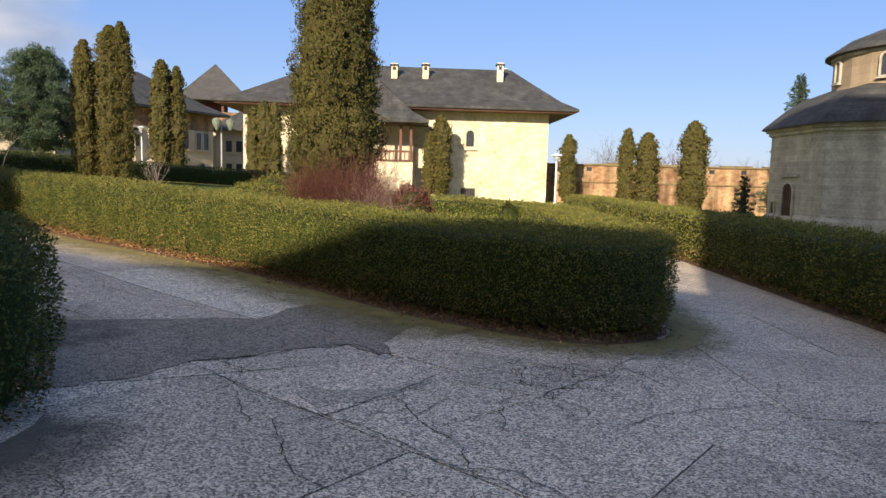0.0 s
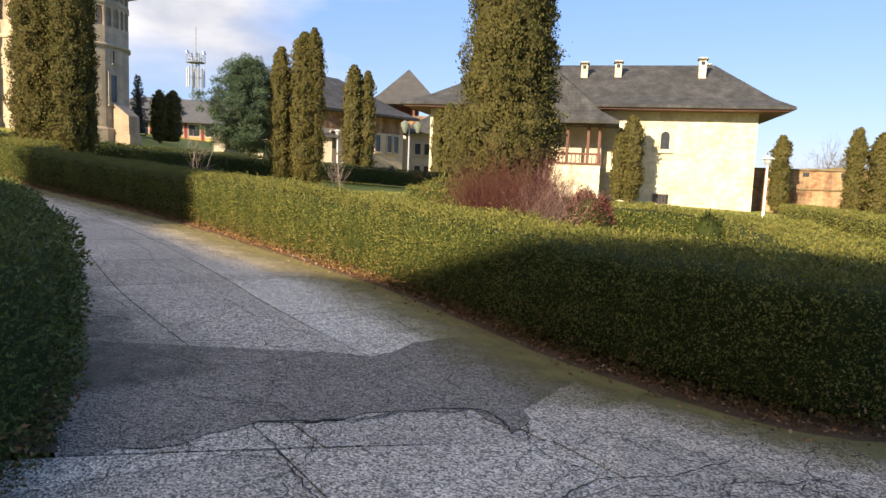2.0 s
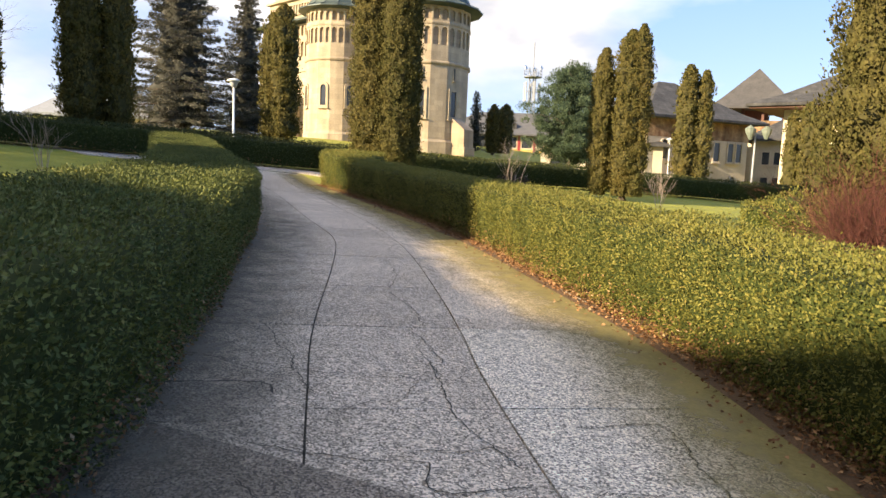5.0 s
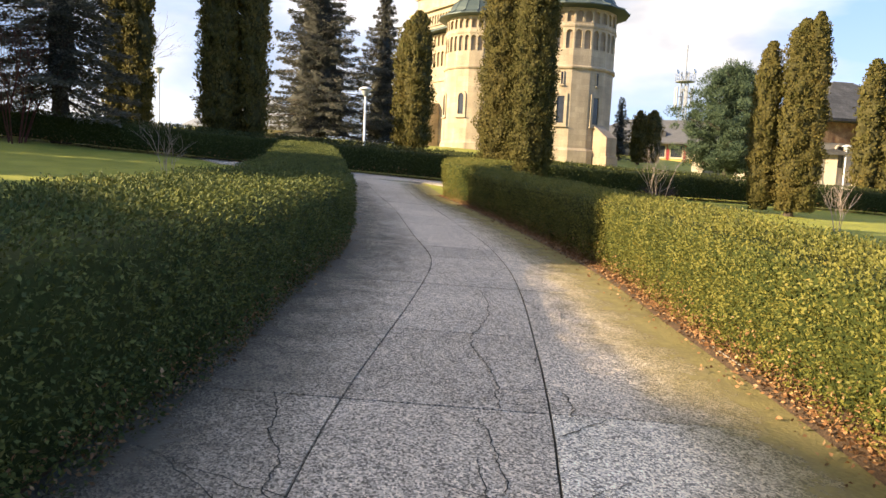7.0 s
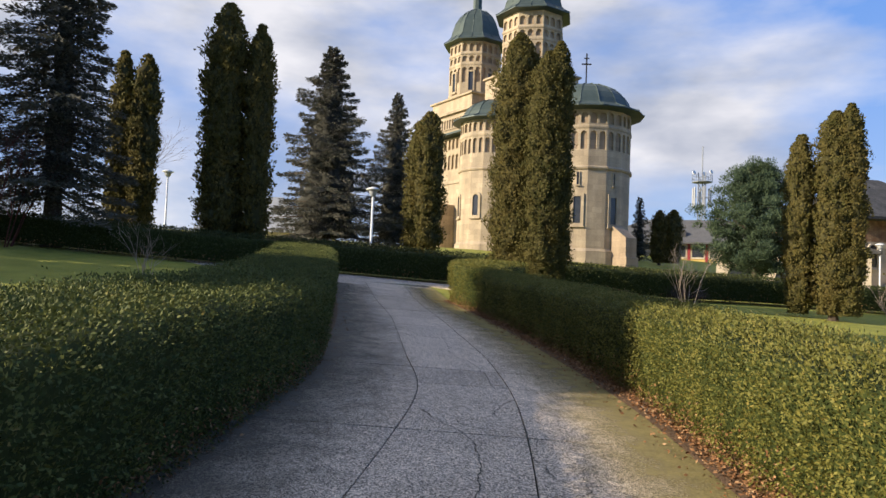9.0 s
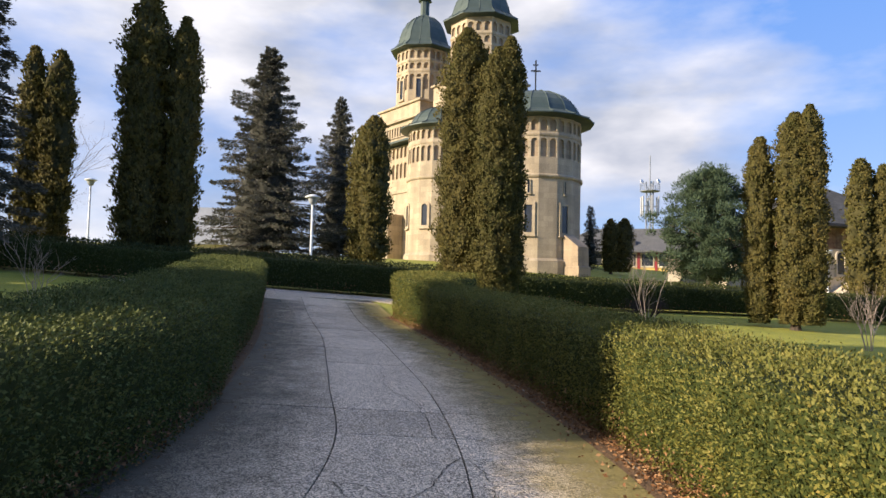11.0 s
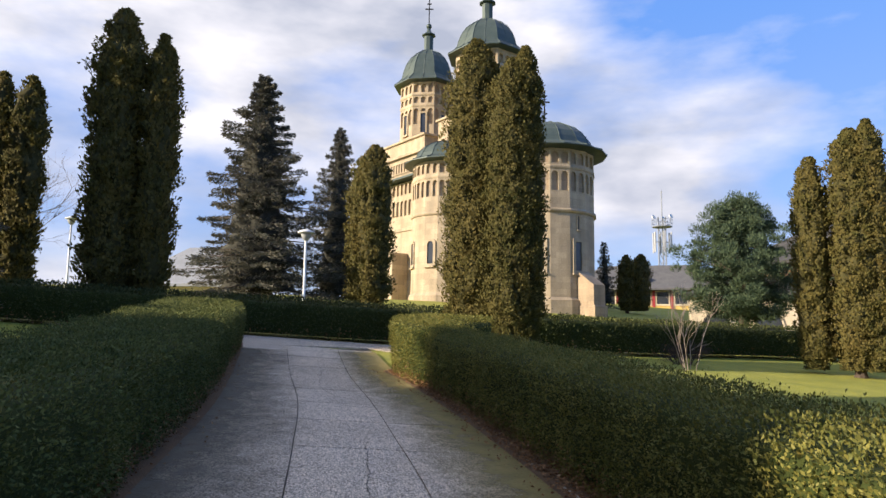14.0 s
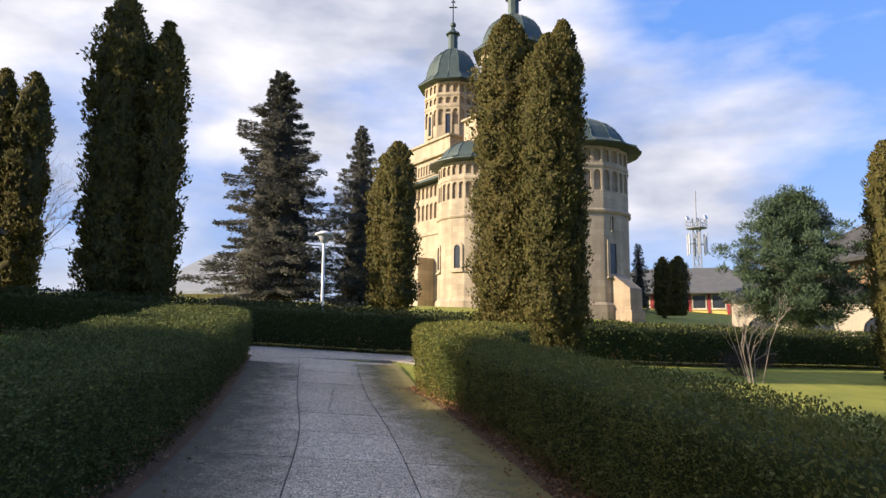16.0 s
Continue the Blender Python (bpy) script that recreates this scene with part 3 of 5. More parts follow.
    far_ones = [
        [(-8.7, 10.25), (-8.4, 10.7), (-8.05, 10.9), (-8.55, 11.75)],
        [(-18.9, 16.2), (-16.7, 15.2), (-15.5, 15.15)], [(-9.0, 11.9), (-10.4, 12.6), (-11.2, 12.8), (-13.2, 13.9)],
    ]
    for pts in long_ones + old_corner + far_ones:
        crack(base, pts, 0.009, rng, 0.04, 0.014)
    for pts in ([(-4.75, 5.8), (-4.58, 5.97), (-4.27, 6.4), (-4.12, 6.52), (-3.98, 6.47)], [(-1.9, 4.98), (-1.45, 5.23), (-1.2, 5.5), (-0.8, 5.76), (-0.5, 5.47)]):
        crack(base, pts, 0.02, rng, 0.04, 0.012)
    for k in range(60):
        s = 4.0 + 20 * rng.random() ** 1.6
        u = rng.uniform(0.12, 0.9)
        l, r = at_s(lines[0], s), at_s(lines[3], s)
        p = l + (r - l) * u
        a = rng.random() * 6.283
        pts = [tuple(p)]
        for _ in range(rng.integers(2, 5)):
            a += rng.normal() * 0.7
            p = p + np.array([math.cos(a), math.sin(a)]) * rng.uniform(0.12, 0.4)
            pts.append(tuple(p))
        crack(base, pts, 0.007, rng, 0.035, 0.025)
    for k in range(70):
        p = np.array([rng.uniform(-2.6, 3.6), rng.uniform(1.8, 6.2)]) if k < 34 else np.array([rng.normal(1.3, 0.7), rng.normal(5.4, 0.35)])
        a = rng.random() * 6.283
        pts = [tuple(p)]
        for _ in range(rng.integers(2, 5)):
            a += rng.normal() * 0.6
            p = p + np.array([math.cos(a), math.sin(a)]) * rng.uniform(0.15, 0.4)
            pts.append(tuple(p))
        crack(base, pts, 0.006, rng, 0.035, 0.025)
    # low kerb along the sunny edge
    K = curve_pts([(-1.2, 8.12), (-2.85, 9.52), (-5.2, 11.1), (-8.2, 13.08), (-12.6, 15.3)], 0.9)
    for a, b in zip(K, K[1:]):
        d = (b - a) / np.linalg.norm(b - a)
        nn = np.array([-d[1], d[0]])
        a2, b2 = a + d * 0.006, b - d * 0.006
        bm = bmesh.new()
        P = [a2 - nn * 0.09, b2 - nn * 0.09, b2, a2]
        lo = [bm.verts.new((p[0], p[1], zg(*p) - 0.05)) for p in P]
        hi = [bm.verts.new((p[0], p[1], zg(*p) + 0.022 + rng.normal() * 0.003)) for p in P]
        bm.faces.new(hi)
        for i in range(4):
            j = (i + 1) % 4
            bm.faces.new((lo[i], lo[j], hi[j], hi[i]))
        part("kerb_stone", bm, M_KERB, base)
    return base


def soil_beds():
    """Bare earth under the hedges, and the dead leaves lying on it."""
    rng = np.random.default_rng(5)
    for k, (line, side, w0, w1, dens) in enumerate((([(2.45, 14.0), (2.45, 8.0), (2.1, 6.75), (1.2, 6.35), (-0.25, 7.1), (-1.41, 8.15), (-2.96, 9.5), (-5.3, 11.1), (-8.3, 13.05), (-12.75, 15.3), (-16.6, 16.85), (-18.5, 17.4)], -1, -0.05, 0.5, 620), (LEFT_EDGE, 1, -0.02, 0.5, 60), ([(5.2, 2.0), (5.2, 8.0), (5.2, 14.5), (5.25, 30.0)], -1, -0.02, 0.5, 60))):
        C = curve_pts(line, 0.2)
        T = unit(np.gradient(C, axis=0))
        N = np.stack([-T[:, 1], T[:, 0]], 1) * side
        a, b = C + N * w0, C + N * w1
        n = len(C)
        V = np.concatenate([np.c_[a, zg(a[:, 0], a[:, 1]) + 0.010], np.c_[(a + b) / 2, zg(b[:, 0], b[:, 1]) + 0.05], np.c_[b, zg(b[:, 0], b[:, 1]) + 0.05]])
        i = np.arange(n - 1)
        F = np.concatenate([np.stack([i, i + 1, i + 1 + n, i + n], 1), np.stack([i + n, i + 1 + n, i + 1 + 2 * n, i + 2 * n], 1)])
        tagged(mesh_np("soil_bed", V, F, M_SOIL, smooth=True), "strip of bare brown earth under the hedge", "soil", kind="structure")
        L = np.linalg.norm(np.diff(C, axis=0), axis=1).sum()
        m = int(L * dens)
        j = rng.integers(0, n - 1, m)
        u = rng.random(m)[:, None]
        off = np.abs(rng.normal(size=m)) * 0.16 - 0.10 * rng.random(m) ** 2
        P = C[j] + (C[j + 1] - C[j]) * u + N[j] * (0.07 + off)[:, None]
        P = P - N[j] * (rng.random(m) < 0.12)[:, None] * rng.random(m)[:, None] * 0.35
        Z = zg(P[:, 0], P[:, 1]) + 0.02 + 0.04 * np.clip(off / 0.3, 0, 1) + rng.random(m) * 0.02
        A = unit(np.c_[rng.normal(size=(m, 2)), rng.normal(size=m) * 0.25])
        W, Q = leaf_cards(np.c_[P, Z], A, rng.uniform(0.018, 0.05, m), 0.55, 0.3)
        tagged(mesh_np("fallen_leaves", W, Q, M_DEAD), "scattered dry orange-brown leaves on the earth", "leaves", kind="stuff")


# ---- hedges ----
def hedge(front, side, thick, height, leaf, per_m2, label, group="clipped hedges", step=0.12, back=0.25, material=None):
    """A clipped hedge behind a front base line; side is +1 when its body lies to the left of the line's direction."""
    C = curve_pts(front, step)
    T = np.gradient(C, axis=0)
    T = unit(T)
    Nn = np.stack([-T[:, 1], T[:, 0]], 1) * side
    d = np.concatenate([[0], np.cumsum(np.linalg.norm(np.diff(C, axis=0), axis=1))])
    # section: (offset from the front, height) as a rounded block, slightly wider above
    rad = 0.13
    sec = [(0.05, 0.02), (-0.02, 0.3 * height), (-0.04, 0.6 * height), (-0.04, height - rad), (0.0, height - 0.05), (rad, height)]
    sec += [(thick * k, height) for k in (0.3, 0.5, 0.7)]
    sec += [(thick - rad, height), (thick, height - 0.05), (thick + 0.04, height - rad), (thick + 0.03, 0.5 * height), (thick - 0.05, 0.02)]
    sec = np.array(sec)
    r_end = thick * 0.45
    shrinkage = np.sqrt(np.clip(1 - (1 - np.minimum(d, d[-1] - d) / r_end).clip(0, 1) ** 2, 0.02, 1))
    mid = thick / 2
    n, k = len(C), len(sec)
    off = mid + (sec[None, :, 0] - mid) * shrinkage[:, None]
    XY = C[:, None, :] + Nn[:, None, :] * off[..., None]
    Z = zg(XY[..., 0], XY[..., 1]) + sec[None, :, 1]
    V = np.concatenate([XY, Z[..., None]], -1)
    flat = V.reshape(-1, 3)
    up = np.array([0, 0, 1.0])
    outw = (sec - np.array([mid, height * 0.45]))
    outw = unit(outw)
    ND = Nn[:, None, :] * outw[None, :, 0:1]
    ND = np.concatenate([ND, np.broadcast_to(outw[None, :, 1:2], (n, k, 1))], -1).reshape(-1, 3)
    bumpy = 0.045 * vnoise(flat, 2.2) + 0.035 * vnoise(flat, 7.0, 3.0)
    bumpy[flat[:, 2] < zg(flat[:, 0], flat[:, 1]) + 0.05] = 0
    flat = flat + ND * bumpy[:, None]
    i = (np.arange(n - 1)[:, None] * k + np.arange(k - 1)[None, :]).ravel()
    F = np.stack([i, i + k, i + k + 1, i + 1], -1)
    root = empty("hedge", Matrix(), label, "hedge", group)
    # closed sheet behind the leaves, coloured dark as the shade between them
    mesh_np("shade_core", flat - ND * 0.12, F, M_HCORE, root, smooth=True)
    # leaves over the surface
    G = flat.reshape(n, k, 3)
    a = G[:-1, :-1].reshape(-1, 3)
    b = G[1:, :-1].reshape(-1, 3)
    c = G[:-1, 1:].reshape(-1, 3)
    nd = ND.reshape(n, k, 3)[:-1, :-1].reshape(-1, 3)
    area = np.linalg.norm(np.cross(b - a, c - a), axis=1)
    front = np.tile(np.arange(k - 1) < 9, n - 1)
    cnt = RNG.poisson(area * per_m2 * np.where(front, 1.0, back))
    idx = np.repeat(np.arange(len(a)), cnt)
    u, v = RNG.random(len(idx))[:, None], RNG.random(len(idx))[:, None]
    P = a[idx] + (b - a)[idx] * u + (c - a)[idx] * v
    rough = RNG.random(len(idx))[:, None]
    P += nd[idx] * ((rough ** 0.8) * 0.16 - 0.125 + 0.03 * vnoise(P, 15.0, 2.0)[:, None])
    A = unit(nd[idx] * 0.7 + RNG.normal(size=P.shape) * 0.6 + up * 0.35)
    S = leaf * RNG.uniform(0.6, 1.3, len(P))
    # stray shoots above the trim line
    tall = (rng_top := RNG.random(len(P))) < 0.02
    P[tall] += np.outer(rng_top[tall] / 0.02 * 0.07 + 0.02, up) * (nd[idx][tall][:, 2:3] > 0.6)
    W, Q = leaf_cards(P, A, S, 0.55, 0.25, nd[idx])
    mesh_np("leaves", W, Q, material or M_BOX, root)
    # dry leaves caught in the bare foot of the hedge
    low = (P[:, 2] - zg(P[:, 0], P[:, 1]) < 0.42 * RNG.random(len(P)) ** 1.6) & (RNG.random(len(P)) < 0.5)
    W, Q = leaf_cards(P[low] + nd[idx][low] * 0.02, unit(RNG.normal(size=(int(low.sum()), 3))), S[low] * 1.1, 0.5, 0.3)
    mesh_np("dry_leaves", W, Q, M_DEAD, root, "dry orange-brown leaves at the foot")
    return root


hedge([(2.7, 14.0), (2.65, 9.0), (2.3, 6.95), (1.3, 6.42), (-0.25, 7.2), (-1.41, 8.25), (-2.96, 9.6), (-5.3, 11.2), (-8.3, 13.2), (-12.75, 15.45), (-16.6, 17.0)], -1, 1.15, 1.03, 0.026, 3500, "clipped boxwood hedge, green with yellowed tips, bordering the path")
hedge([(-16.4, 16.75), (-18.3, 17.45), (-18.9, 18.4), (-19.2, 20.0)], -1, 1.2, 1.12, 0.034, 2000, "clipped boxwood hedge end at the path bend")
hedge([(-4.5, 1.6), (-2.56, 3.2), (-2.35, 3.96), (-3.5, 5.3), (-4.75, 6.27), (-5.87, 7.12), (-7.88, 8.5), (-10.68, 10.46), (-13.2, 11.6), (-16.0, 13.0), (-19.2, 14.4), (-23.0, 16.0), (-24.0, 15.6)], 1, 1.8, 1.05, 0.028, 2700, "broad clipped boxwood hedge in shade beside the path", material=M_BOX_SHADE)
hedge([(-40, -6), (-33, 4), (-27.0, 12.5), (-25.0, 16.9), (-23.1, 20.2), (-20.0, 27.5), (-18.3, 34.0), (-14.5, 40.0), (-9.0, 42.0)], 1, 1.2, 1.05, 0.07, 420, "long dark clipped hedge at the foot of the church lawn", step=0.3, material=M_YEW)
hedge([(5.24, 2.0), (5.24, 8.0), (5.24, 14.5), (5.3, 30.0)], -1, 1.5, 1.05, 0.045, 900, "clipped hedge in shade along the branch path")
hedge([(3.0, 15.2), (0.8, 17.0), (-1.5, 18.4), (-6.1, 19.2)], -1, 1.1, 0.95, 0.05, 700, "sunlit clipped hedge closing the lawn bed")


# ---- trees ----
def tapered_trunk(bm, h, r0, r1, seg=9, lean=(0, 0), base=(0, 0, 0)):
    rings = []
    for i in range(6):
        t = i / 5
        r = r0 + (r1 - r0) * t + (0.35 * r0 if i == 0 else 0)
        rings.append([bm.verts.new((base[0] + lean[0] * t + r * math.cos(6.2832 * k / seg), base[1] + lean[1] * t + r * math.sin(6.2832 * k / seg), base[2] + h * t)) for k in range(seg)])
    for a, b in zip(rings, rings[1:]):
        for k in range(seg):
            bm.faces.new((a[k], a[(k + 1) % seg], b[(k + 1) % seg], b[k]))
    bm.faces.new(rings[-1])
    return bm


def thuja(spikes, count, leaf, label, seed, group="columnar thujas", material=None, taper=0.2):
    """A columnar conifer of one or more spires; spikes are (dx, dy, height, radius)."""
    rng = np.random.default_rng(seed)
    root = empty("thuja", Matrix(), label, "conifer", group)
    part("trunk", tapered_trunk(bmesh.new(), 1.2, 0.14, 0.09), M_BARK, root)
    tot = sum(h * r for _, _, h, r in spikes)

    def lumps(Q):
        return 1 + 0.20 * vnoise(Q, 2.6, seed) + 0.17 * vnoise(Q * np.array([1, 1, 0.7]), 7.5, seed + 5) + 0.12 * vnoise(Q, 13.0, seed + 2) - 0.42 * (1 - np.abs(vnoise(Q * np.array([1, 1, 0.6]), 5.0, seed + 9))) ** 5

    for dx, dy, h, r in spikes:
        def prof(t):
            return r * (0.62 + 0.38 * np.clip(t / 0.18, 0, 1)) * np.clip((1.0 - t) / taper, 0, 1) ** 0.55
        seg, lev = 40, 80
        T, A = np.meshgrid(np.linspace(0.0, 1, lev), np.linspace(0, 2 * np.pi, seg, endpoint=False), indexing="ij")
        rr = prof(T) * 0.86 + 0.01
        V = np.stack([dx + rr * np.cos(A), dy + rr * np.sin(A), 0.25 + T * (h - 0.3)], -1).reshape(-1, 3)
        nz = lumps(V)
        V[:, 0] = dx + (V[:, 0] - dx) * nz
        V[:, 1] = dy + (V[:, 1] - dy) * nz
        i = (np.arange(lev - 1)[:, None] * seg + np.arange(seg)[None, :]).ravel()
        j = (np.arange(lev - 1)[:, None] * seg + (np.arange(seg) + 1)[None, :] % seg).ravel()
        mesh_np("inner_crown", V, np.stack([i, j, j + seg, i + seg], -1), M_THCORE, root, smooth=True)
        n = int(count * h * r / tot)
        # clumped sprays: clumps on the envelope, sprays within each clump
        nc = n // 22
        tc = rng.random(nc) ** 1.15
        ac = rng.random(nc) * 6.2832
        idx = np.repeat(np.arange(len(tc)), 22)
        spread = 0.11 * r + 0.05
        t = tc[idx] + rng.normal(size=len(idx)) * spread / h * 1.6
        a = ac[idx] + rng.normal(size=len(idx)) * spread / (r + 0.05)
        t = np.clip(t, 0.0, 0.995)
        push = (0.97 + 0.09 * rng.normal(size=len(tc)))[idx] + 0.04 * rng.normal(size=len(idx))
        rr = prof(t) * push + 0.02
        P = np.stack([dx + rr * np.cos(a), dy + rr * np.sin(a), 0.2 + t * (h - 0.25)], -1)
        nz = lumps(P)
        P[:, 0] = dx + (P[:, 0] - dx) * nz
        P[:, 1] = dy + (P[:, 1] - dy) * nz
        out = np.stack([np.cos(a), np.sin(a), np.zeros(len(a))], -1)
        D = unit(out * 0.4 + np.array([0, 0, 0.9]) + rng.normal(size=P.shape) * 0.4)
        S = leaf * rng.uniform(0.6, 1.35, len(P))
        W, Q = leaf_cards(P, D, S, 0.6, 0.3, out)
        mesh_np("foliage", W, Q, material or M_THUJA, root)
    return root


def place(ob, x, y, rz=0, sink=0.05, s=1.0):
    ob.matrix_world = pose(x, y, zg(x, y) - sink, 0, 0, rz) @ Matrix.Scale(s, 4)
    return ob


def conifer(h, radius, count, leaf, label, seed, material, bare=0.08, group="spruces", droop=-0.15, core=0.36):
    """A spruce: trunk, whorls of limbs and needle sprays along them."""
    rng = np.random.default_rng(seed)
    root = empty("spruce", Matrix(), label, "conifer", group)
    part("trunk", tapered_trunk(bmesh.new(), h * 0.97, 0.02 * h, 0.02, 9), M_BARK, root)
    V, F, P, D = [], [], [], []
    nl = int(h * 17)
    per = count // nl
    for i in range(nl):
        t = bare + (1 - bare) * ((i + rng.random()) / nl) ** 0.95
        L = radius * (1 - t) ** 0.85 * rng.uniform(0.55, 1.18) * (1 + 0.18 * math.sin(a_dir := i * 2.399) * math.sin(t * 9 + seed)) + 0.12
        a = a_dir + rng.normal() * 0.3
        z0 = h * t
        rise = L * (0.25 * t + droop)
        p0 = np.array([0, 0, z0])
        p1 = np.array([math.cos(a) * L, math.sin(a) * L, z0 + rise])
        w = 0.012 + 0.012 * L
        side = np.array([-math.sin(a), math.cos(a), 0]) * w
        k = len(V)
        V += [p0 + side, p0 - side, p0 + np.array([0, 0, w * 1.6]), p1]
        F += [(k, k + 1, k + 3), (k + 1, k + 2, k + 3), (k + 2, k, k + 3)]
        m = max(8, int(per * (0.3 + 1.2 * L / radius)))
        u = rng.random(m) ** 0.7
        lat = (rng.random(m) - 0.5) * 2 * (1 - u * 0.7) * L * 0.42
        q = p0 + (p1 - p0) * u[:, None] + np.outer(lat, (-math.sin(a), math.cos(a), 0))
        q[:, 2] -= np.abs(lat) * 0.22 + 0.10 * L * u * (1 - u) - rng.normal(size=m) * 0.05
        P.append(q)
        d = np.array([math.cos(a), math.sin(a), 0.05]) + np.outer(np.sign(lat), (-math.sin(a), math.cos(a), 0)) * 0.7
        D.append(d + rng.normal(size=(m, 3)) * 0.35 - np.array([0, 0, 0.15]))
    mesh_np("branchwork", V, F, M_BARK, root)
    lev, seg = 40, 22
    T, A = np.meshgrid(np.linspace(bare + 0.04, 0.93, lev), np.linspace(0, 2 * np.pi, seg, endpoint=False), indexing="ij")
    rr = radius * (1 - T) ** 0.85 * core
    C = np.stack([rr * np.cos(A), rr * np.sin(A), h * T], -1).reshape(-1, 3)
    C[:, :2] *= (1 + 0.35 * vnoise(C, 2.6, seed) + 0.3 * vnoise(C, 6.0, seed + 2))[:, None]
    i = (np.arange(lev - 1)[:, None] * seg + np.arange(seg)[None, :]).ravel()
    j = (np.arange(lev - 1)[:, None] * seg + (np.arange(seg) + 1)[None, :] % seg).ravel()
    # added core: blocks the sky and carries the crown's inner shade as colour
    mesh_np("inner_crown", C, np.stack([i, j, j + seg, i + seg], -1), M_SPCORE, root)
    P, D = np.concatenate(P), unit(np.concatenate(D))
    W, Q = leaf_cards(P, D, leaf * rng.uniform(0.6, 1.3, len(P)), 0.3, 0.25)
    mesh_np("needles", W, Q, material, root)
    return root


def pine(h, radius, count, leaf, label, seed):
    """A spreading pine of needle clumps on limbs."""
    rng = np.random.default_rng(seed)
    root = empty("pine", Matrix(), label, "conifer")
    part("trunk", tapered_trunk(bmesh.new(), h * 0.9, 0.19, 0.05, 10, (0.3, 0.1)), M_BARK, root)
    nb = 84
    V, F, P, D = [], [], [], []
    for i in range(nb):
        t = 0.15 + 0.82 * ((i + rng.random()) / nb) ** 1.15
        a = i * 2.399 + rng.normal() * 0.4
        env = radius * min(1.0, ((1.04 - t) / 0.6) ** 0.75) * min(1.0, 0.5 + t * 1.7) * rng.uniform(0.55, 1.12)
        c = np.array([math.cos(a) * env, math.sin(a) * env, h * t + 0.16 * env])
        p0 = np.array([0.3 * t, 0.1 * t, h * t * 0.9])
        w = 0.035
        side = np.array([-math.sin(a), math.cos(a), 0]) * w
        k = len(V)
        V += [p0 + side, p0 - side, p0 + np.array([0, 0, w * 2]), c]
        F += [(k, k + 1, k + 3), (k + 1, k + 2, k + 3), (k + 2, k, k + 3)]
        for s in range(7):
            cc = p0 + (c - p0) * (1 - 0.12 * s) + rng.normal(size=3) * np.array([0.3, 0.3, 0.14])
            m = count // nb // 7
            cs = rng.uniform(0.6, 1.1)
            g = unit(rng.normal(size=(m, 3)))
            P.append(cc + g * np.array([0.42, 0.42, 0.32]) * cs * (rng.random(m) ** 0.6)[:, None])
            D.append(g * 0.8 + np.array([0, 0, 0.8]))
    mesh_np("branchwork", V, F, M_BARK, root)
    P, D = np.concatenate(P), unit(np.concatenate(D))
    W, Q = leaf_cards(P, D, leaf * rng.uniform(0.7, 1.3, len(P)), 0.28, 0.2)
    mesh_np("needles", W, Q, M_PINE, root)
    return root


def bare_shrub(name, h, spread, stems, label, category, seed, material, r0=0.012, depth=3):
    """Leafless stems that fork upwards, as thin three-sided twigs."""
    rng = np.random.default_rng(seed)
    V, F = [], []
    root = empty(name, Matrix(), label, category)

    def twig(p, d, L, r, lvl):
        nonlocal V, F
        q = p + d * L
        s = np.cross(d, rng.normal(size=3))
        s /= np.linalg.norm(s) + 1e-9
        s2 = np.cross(d, s)
        k = len(V)
        for c, rr in ((p, r), (q, r * 0.6)):
            for ang in (0, 2.094, 4.189):
                V.append(c + (s * math.cos(ang) + s2 * math.sin(ang)) * rr)
        for e in range(3):
            F.append((k + e, k + (e + 1) % 3, k + 3 + (e + 1) % 3, k + 3 + e))
        if lvl:
            for _ in range(rng.integers(2, 4)):
                nd = d + rng.normal(size=3) * 0.42 + np.array([0, 0, 0.16])
                twig(p + d * L * rng.uniform(0.55, 1.0), nd / np.linalg.norm(nd), L * rng.uniform(0.55, 0.85), r * 0.6, lvl - 1)

    each = 1
    for i in range(stems):
        if i and i % each == 0:
            mesh_np("stem", V, F, material, root)
            V, F = [], []
        a = rng.random() * 6.2832
        o = rng.random() ** 0.5
        d = np.array([math.cos(a) * o * spread, math.sin(a) * o * spread, 1.0])
        p = np.array([math.cos(a) * o * spread * h * 0.25, math.sin(a) * o * spread * h * 0.25, -0.03])
        twig(p, d / np.linalg.norm(d), h * rng.uniform(0.36, 0.5), r0, depth)
    mesh_np("stem", V, F, material, root)
    return root


